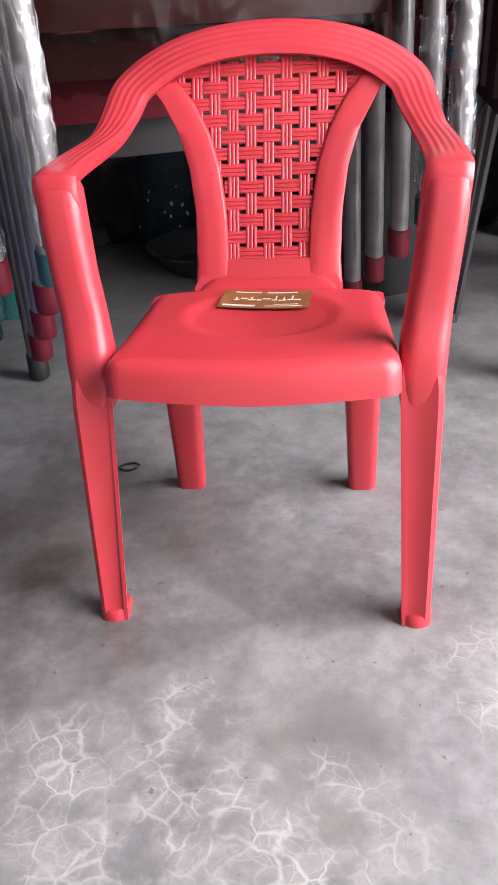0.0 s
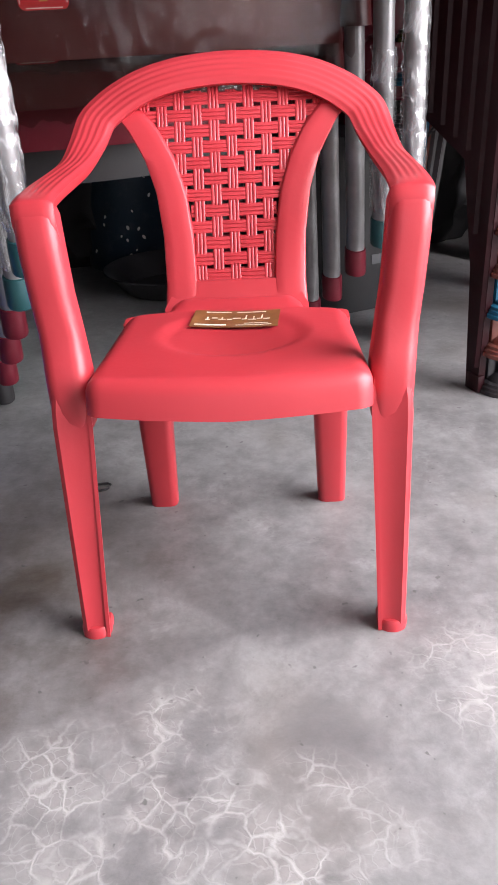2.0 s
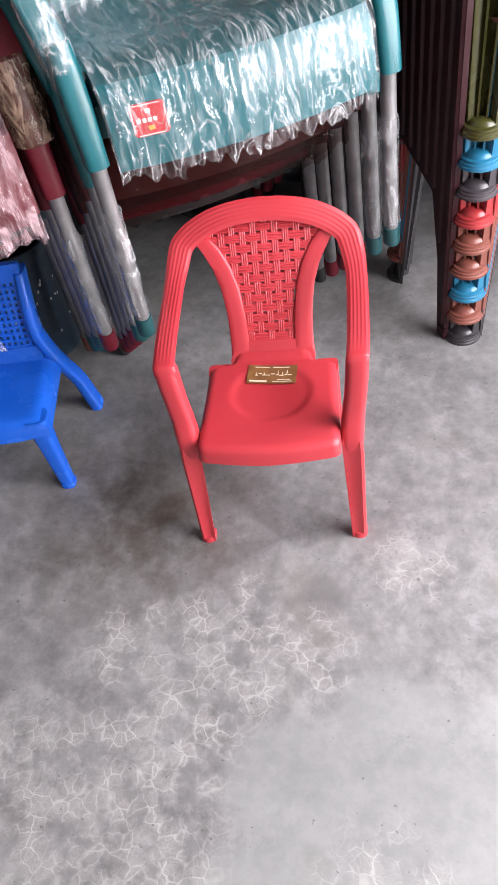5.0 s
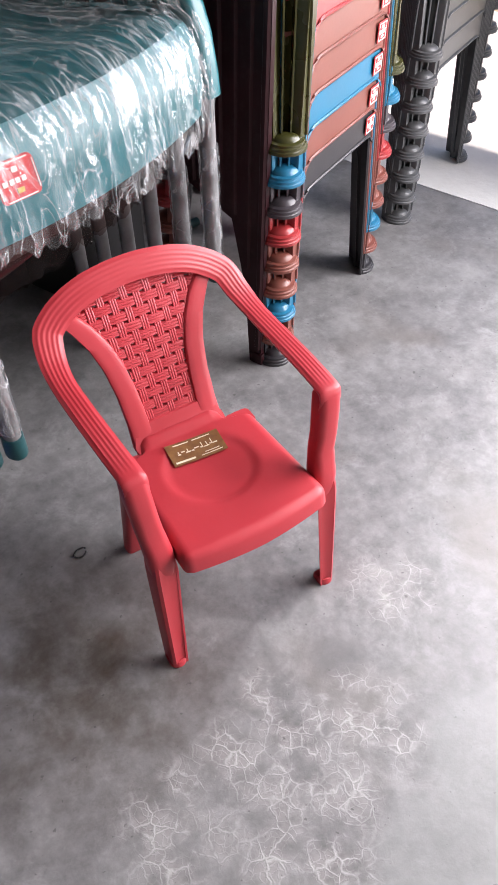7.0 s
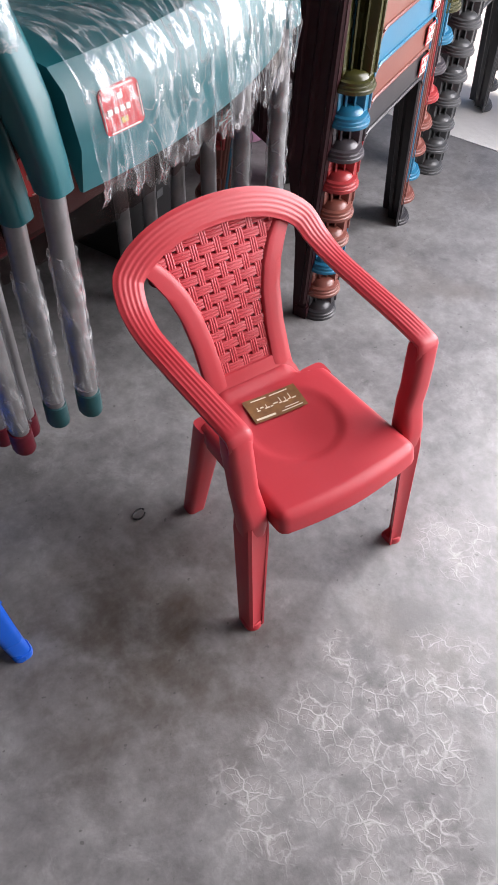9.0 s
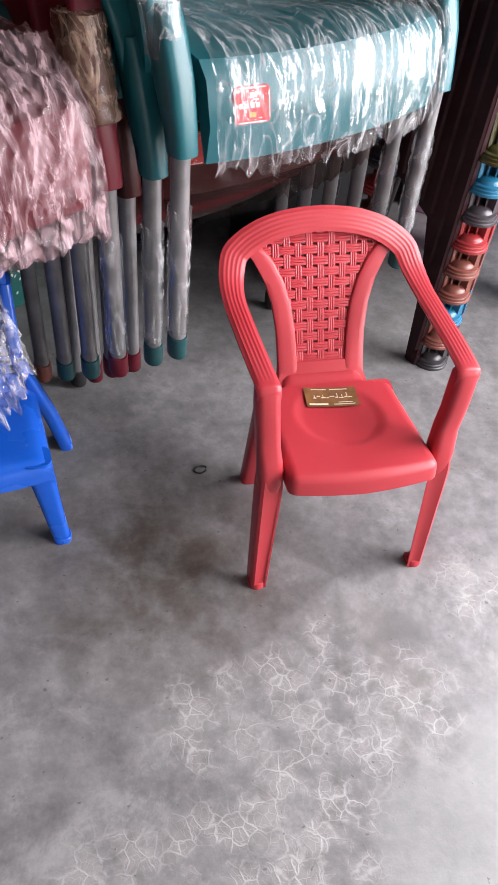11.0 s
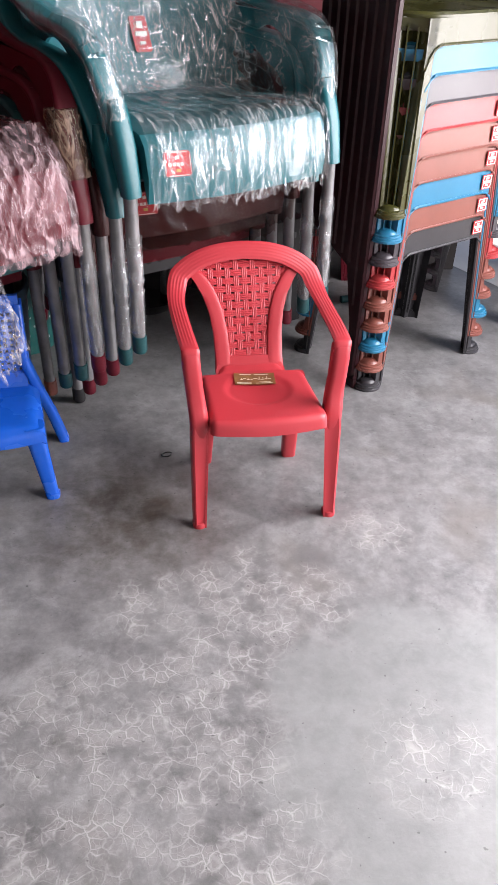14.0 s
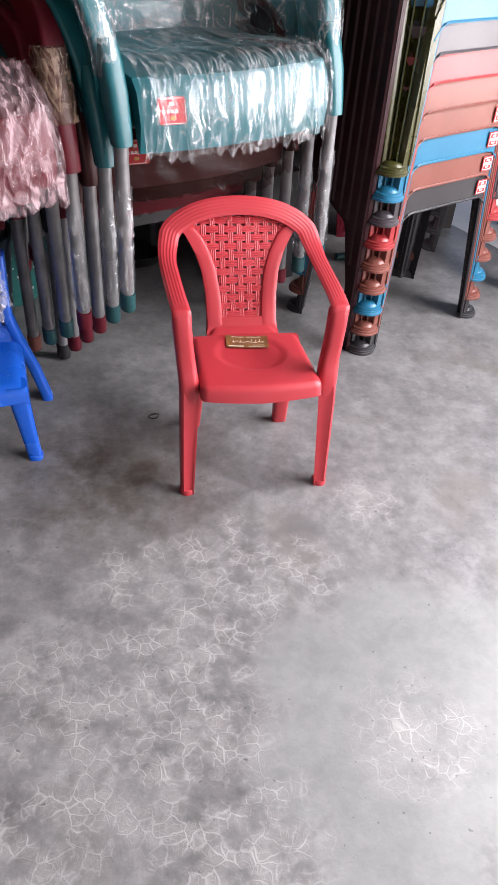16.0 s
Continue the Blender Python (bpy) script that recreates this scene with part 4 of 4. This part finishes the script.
film(teal_stack[3], drape([(0.0, 0.49), (-0.07, 0.50), (-0.118, 0.47), (-0.124, 0.42), (-0.120, 0.365), (-0.112, 0.325)], -0.242, 0.242, 0.028), 70, 40, 0.009, 6, (9, 4), FILM_DUSTY_SHADED, 0.12)

mt = maroon_stack[0]
film(mt, drape([(0.30, 0.51), (0.12, 0.53), (0.0, 0.545), (-0.07, 0.53), (-0.115, 0.49), (-0.13, 0.42), (-0.125, 0.37), (-0.105, 0.315)], -0.257, 0.240, 0.022), 170, 130, 0.022, 8, (6, 5), FILM_PINK, 0.06, label="crumpled pinkish packing film")
# torn loose end that hangs down towards the blue chair
film(mt, lambda a, b: (Vector((-0.16 + 0.22 * a + 0.05 * b * (a - 0.3), -0.10 - 0.05 * b * math.sin(3 * a), 0.30 - 0.23 * b * (1 - 0.35 * abs(a - 0.55)))), Vector((0.2, -1, 0))), 90, 80, 0.030, 9, (5, 4), FILM_MILK, 0.35, "loose_film", "torn loose end of packing film")
for s in (1, -1):
    bm = bmesh.new()
    tube(bm, [(s * 0.278, -0.060 + 0.01 * t, 0.455 + 0.13 * t) for t in (k / 16 for k in range(17))], [0.037 + 0.002 * math.sin(k * 1.9) for k in range(17)], 20, 0.05)
    piece("tape_wrap", bm, TAPE, mt, "beige tape wound round the arm post")


# ---------- small blue chair ----------
def blue_chair():
    ch = thing("child_chair", pose(-0.622, 0.157, 0, 0, 0, 3), "small blue plastic chair with pierced back under loose film", "chair")

    def moulded(name, bm, label=""):
        for v in bm.verts:
            v.co.y += 0.17 * v.co.z
        return part(name, bm, BLUE, ch, label)

    bm = bmesh.new()
    nx, ny = 24, 22

    def sp(a, b):
        half = 0.137 - 0.012 * b
        x = half * a
        y = -0.005 + 0.20 * b - 0.008 * (1 - a * a) * (1 - b)
        r = math.hypot(a, (b - 0.5) * 2 * 0.9)
        z = 0.186 - 0.006 * (1 - ease(r))
        e = min((1 - abs(a)) * half, y + 0.014)
        z -= 0.016 * (1 - ease(e / 0.02)) ** 1.4
        return Vector((x, y, z))
    g = [[bm.verts.new(sp(-1 + 2 * i / nx, j / ny)) for i in range(nx + 1)] for j in range(ny + 1)]
    for j in range(ny):
        for i in range(nx):
            bm.faces.new((g[j][i], g[j][i + 1], g[j + 1][i + 1], g[j + 1][i]))
    rim = [g[j][0] for j in range(ny, -1, -1)] + g[0][1:] + [g[j][nx] for j in range(1, ny + 1)]
    last = rim
    for drop, grow in ((0.012, 0.003), (0.027, 0.005), (0.028, 0.001)):
        row = []
        for v in rim:
            k = 1 + grow / 0.14
            row.append(bm.verts.new((v.co.x * k, 0.1 + (v.co.y - 0.1) * k, v.co.z - drop)))
        for i in range(len(rim) - 1):
            bm.faces.new((last[i], last[i + 1], row[i + 1], row[i]))
        last = row
    moulded("seat", bm)
    for s in (-1, 1):
        bm = bmesh.new()
        rings = []
        for k in range(9):
            f = k / 8
            w = 0.052 - 0.022 * f ** 0.7
            rings.append([(s * (0.112 + 0.026 * f + p), 0.016 - 0.012 * f + q, 0.180 * (1 - f)) for p, q in rounded(w, w * 0.9, w * 0.28, 4)])
        loft(bm, rings)
        moulded("front_leg", bm)
        bm = bmesh.new()
        rings = [[(s * (0.1385 + p), 0.004 + q, z) for p, q in rounded(w, w, 0.011, 4)] for z, w in ((0.0, 0.032), (0.008, 0.034), (0.011, 0.031))]
        loft(bm, rings)
        moulded("foot", bm)
        bm = bmesh.new()
        rings = []
        for k in range(15):
            f = k / 14
            z = 0.375 * (1 - f)
            x = 0.100 + 0.068 * max(0, f - 0.35) / 0.65 + 0.004 * f
            y = 0.235 - 0.035 * math.sin(math.pi * min(1, f * 1.3)) + (0.01 * f)
            rings.append([(s * (x + p), y + q, z) for p, q in rounded(0.022 + 0.004 * f, 0.042, 0.008, 3)])
        loft(bm, rings)
        moulded("back_leg", bm)
    bm = bmesh.new()

    def by(z):
        return 0.19 + 0.18 * (z - 0.185)
    for k in range(15):
        x = -0.098 + 0.014 * k
        loft(bm, [[(x - 0.0035, by(z) - 0.003, z), (x + 0.0035, by(z) - 0.003, z), (x + 0.0035, by(z) + 0.003, z), (x - 0.0035, by(z) + 0.003, z)] for z in (0.215, 0.29, 0.36)])
    for k in range(11):
        z = 0.219 + 0.014 * k
        loft(bm, [[(x, by(z) - 0.0035, z - 0.0035), (x, by(z) - 0.0035, z + 0.0035), (x, by(z) + 0.0025, z + 0.0035), (x, by(z) + 0.0025, z - 0.0035)] for x in (-0.102, 0, 0.102)])
    moulded("pierced_back", bm, "grid of square holes in the backrest")
    for z0, z1 in ((0.168, 0.218), (0.36, 0.395)):
        bm = bmesh.new()
        loft(bm, [[(x, by(z0) - 0.006, z0), (x, by(z1) - 0.006, z1), (x, by(z1) + 0.006, z1), (x, by(z0) + 0.006, z0)] for x in (-0.104, -0.05, 0, 0.05, 0.104)])
        moulded("back_rail", bm)


blue_chair()


# ---------- dark wedge in place of the stools' shaded leg flanks ----------
def shaded_leg_flank(u, v, w, mat, label):
    p = shop(u, v)
    t = thing("shaded_leg_flank", pose(p.x, p.y, 0, 0, 0, SHOP), label, "panel")
    depth = [(0.0, 0.03), (0.2, 0.045), (0.36, 0.08), (0.44, 0.25), (1.3, 0.28)]
    bm = bmesh.new()
    loft(bm, [[(0, 0, z), (w, 0, z), (w, d, z), (0, d, z)] for z, d in depth])
    part("flank_body", bm, mat, t)
    bm = bmesh.new()
    box(bm, (-0.003, -0.004, 0), (w - 0.002, 0.026, 0.03), 0.003)
    part("foot", bm, mat, t)
    for k in range(8):
        y = 0.002 + 0.033 * k
        low = 0.034 if k == 0 else table(y + 0.02, [(d, z) for z, d in depth])
        bm = bmesh.new()
        loft(bm, [[(-0.006, y + 0.003, z), (-0.006, y + 0.011, z), (0.002, y + 0.016, z), (0.002, y - 0.002, z)] for z in (low + 0.01, 0.8, 1.29)])
        part("rib", bm, mat, t)


# Added wedge over the stack's left flank; its dark colour holds the shade.
shaded_leg_flank(0.586, 0.350, 0.013, SHADED_MAROON, "dark ribbed wedge standing in for the shaded nested leg flanks of the stools")


# ---------- bins, basin, bundles, box, pail ----------
def bin_(x, y, r, h, mat, lean, label):
    b = thing("laundry_bin", pose(x, y, 0, lean, 0, 15), label, "bin", "dotted bins")
    bm = bmesh.new()
    prof = [(0.80, 0.0), (0.82, 0.006), (0.97, h - 0.03), (1.0, h - 0.028), (1.03, h - 0.012), (1.02, h), (0.97, h), (0.93, h - 0.04), (0.78, 0.012), (0.1, 0.010)]
    rings = [[(r * k * math.cos(a), r * k * math.sin(a), z) for a in (2 * math.pi * i / 32 for i in range(32))] for k, z in prof]
    loft(bm, rings)
    part("bin_body", bm, mat, b)
    bm = bmesh.new()
    rnd = random.Random(int(100 * x) + 400)
    for _ in range(90):
        a, z = rnd.uniform(0, 2 * math.pi), rnd.uniform(0.04, h - 0.06)
        rr = r * (0.82 + 0.15 * z / (h - 0.03)) + 0.0012
        c = Vector((rr * math.cos(a), rr * math.sin(a), z))
        out, tang = Vector((math.cos(a), math.sin(a), 0)), Vector((-math.sin(a), math.cos(a), 0))
        s = rnd.uniform(0.0035, 0.0065)
        tilt = rnd.uniform(-0.5, 0.5)
        up = (Vector((0, 0, 1)) + tang * tilt).normalized()
        vs = [bm.verts.new(c + tang * s * 0.65 * math.cos(q) + up * s * math.sin(q) + out * 0.0006) for q in (2 * math.pi * i / 8 for i in range(8))]
        bm.faces.new(vs)
    tagged(part("dots", bm, WHITE_PLASTIC, b, "scattered pale oval dots"), kind="stuff")


bin_(-0.665, 0.665, 0.135, 0.34, BIN_NAVY, 0, "dark navy laundry bin with pale dots on the floor")
bin_(-0.600, 0.985, 0.125, 0.33, BIN_GREEN, 0, "dark green laundry bin with pale dots on the floor")
bin_(-0.33, 1.52, 0.16, 0.40, BIN_NAVY, 0, "dark laundry bin with pale dots behind the chairs")
bin_(0.05, 1.45, 0.15, 0.45, BIN_NAVY, 0, "dark laundry bin with pale dots under the stack")

bm = bmesh.new()
rings = [[(k * math.cos(a), k * math.sin(a), z) for a in (2 * math.pi * i / 40 for i in range(40))] for k, z in ((0.10, 0.0), (0.112, 0.004), (0.145, 0.045), (0.160, 0.052), (0.163, 0.056), (0.160, 0.058), (0.143, 0.049), (0.108, 0.008), (0.02, 0.006))]
loft(bm, rings)
basin = part("basin", bm, CHARCOAL)
basin.matrix_world = pose(-0.20, 1.235, 0)
tagged(basin, "shallow dark grey basin on the floor", "basin")


def bundle(x, y, rx, ry, rz, seed, label):
    bm = bmesh.new()
    bmesh.ops.create_icosphere(bm, subdivisions=5, radius=1.0)
    for v in bm.verts:
        n = v.co.normalized()
        k = 1 + 0.16 * noise.noise(n * 1.7 + Vector((seed, 0, 0))) + 0.10 * (1 - 2 * abs(noise.noise(n * 4 + Vector((0, seed, 0)))))
        k += 0.03 * (1 - 2 * abs(noise.noise(n * 11 + Vector((0, seed, 4)))))
        z = n.z * k * rz
        v.co = Vector((n.x * k * rx, n.y * k * ry, max(0.0, z + rz * 0.75)))
    ob = part("sack", bm, BLACK_PLASTIC)
    ob.matrix_world = pose(x, y, 0)
    tagged(ob, label, "sack", "dark sacks")


bundle(-0.55, 1.62, 0.32, 0.26, 0.36, 1, "black crumpled plastic sack behind the stacked chairs")
bundle(-0.02, 1.80, 0.36, 0.24, 0.40, 2, "black crumpled plastic sack behind the stacked chairs")
bundle(0.40, 1.70, 0.24, 0.22, 0.30, 3, "black crumpled plastic sack in the shadow of the stack")
bundle(-1.05, 1.35, 0.34, 0.28, 0.38, 4, "black crumpled plastic sack beyond the maroon chairs")

# black printed carton under the stack
cb = thing("carton", pose(0.275, 1.02, 0, 0, 0, SHOP), "black printed carton with pale marks under the stack", "box")
bm = bmesh.new()
box(bm, (-0.16, 0, 0), (0.06, 0.22, 0.36), 0.004)
part("carton_body", bm, BLACK_PLASTIC, cb)
bm = bmesh.new()
for x0, x1, z0, z1 in ((-0.02, 0.005, 0.10, 0.12), (-0.012, -0.004, 0.135, 0.165), (-0.02, 0.02, 0.20, 0.203), (-0.02, 0.02, 0.25, 0.253), (-0.02, -0.017, 0.203, 0.25), (0.017, 0.02, 0.203, 0.25), (-0.006, 0.008, 0.21, 0.24), (-0.02, 0.02, 0.30, 0.318)):
    box(bm, (x0, -0.0015, z0), (x1, 0.001, z1))
part("carton_print", bm, GREY_PLASTIC, cb, "pale printed marks")

# pink tub behind the stools
bm = bmesh.new()
rings = [[(k * math.cos(a), k * math.sin(a), z) for a in (2 * math.pi * i / 32 for i in range(32))] for k, z in ((0.075, 0.0), (0.082, 0.006), (0.097, 0.13), (0.104, 0.132), (0.106, 0.142), (0.10, 0.145), (0.094, 0.135), (0.078, 0.01), (0.01, 0.008))]
loft(bm, rings)
tub = part("tub", bm, PINK)
tub.matrix_world = pose(0.735, 1.33, 0)
tagged(tub, "small pale pink plastic tub on the floor", "tub")

# green plastic end cap lying on the floor
bm = bmesh.new()
tube(bm, [(0, 0, 0.013), (0.001, 0, 0.013), (0.044, 0, 0.013), (0.045, 0, 0.013)], [0.010, 0.013, 0.013, 0.010], 14)
cap = part("loose_cap", bm, DARK_TEAL)
cap.matrix_world = pose(0.51, 1.16, 0, 0, 0, 10)
tagged(cap, "loose green plastic tube cap on the floor", "cap")

# brick lying on the sand outside
bm = bmesh.new()
box(bm, (-0.11, -0.055, 0), (0.11, 0.055, 0.07), 0.006)
bk = part("brick", bm, BRICK)
bk.matrix_world = pose(2.80, 1.95, -0.13, 0, 0, 30)
tagged(bk, "old fired brick lying on the sand outside", "brick")

# red label on the backrest of the wrapped teal chair
bm = bmesh.new()
loft(bm, [[(0.03 + a, y + 0.27 * b, 0.60 + b) for a, b in rounded(0.048, 0.078, 0.006, 3)] for y in (0.376, 0.379)])
lab = piece("back_sticker", bm, STICKER, top, "red upright sticker with pale marks")
bm = bmesh.new()
for x0, x1, z0, z1 in ((0.014, 0.046, 0.597, 0.606), (0.022, 0.038, 0.613, 0.628), (0.022, 0.038, 0.578, 0.584)):
    ym = 0.375 + 0.27 * ((z0 + z1) / 2 - 0.60)
    box(bm, (x0, ym - 0.002, z0), (x1, ym + 0.001, z1))
piece("sticker_print", bm, STICKER_WHITE, lab)
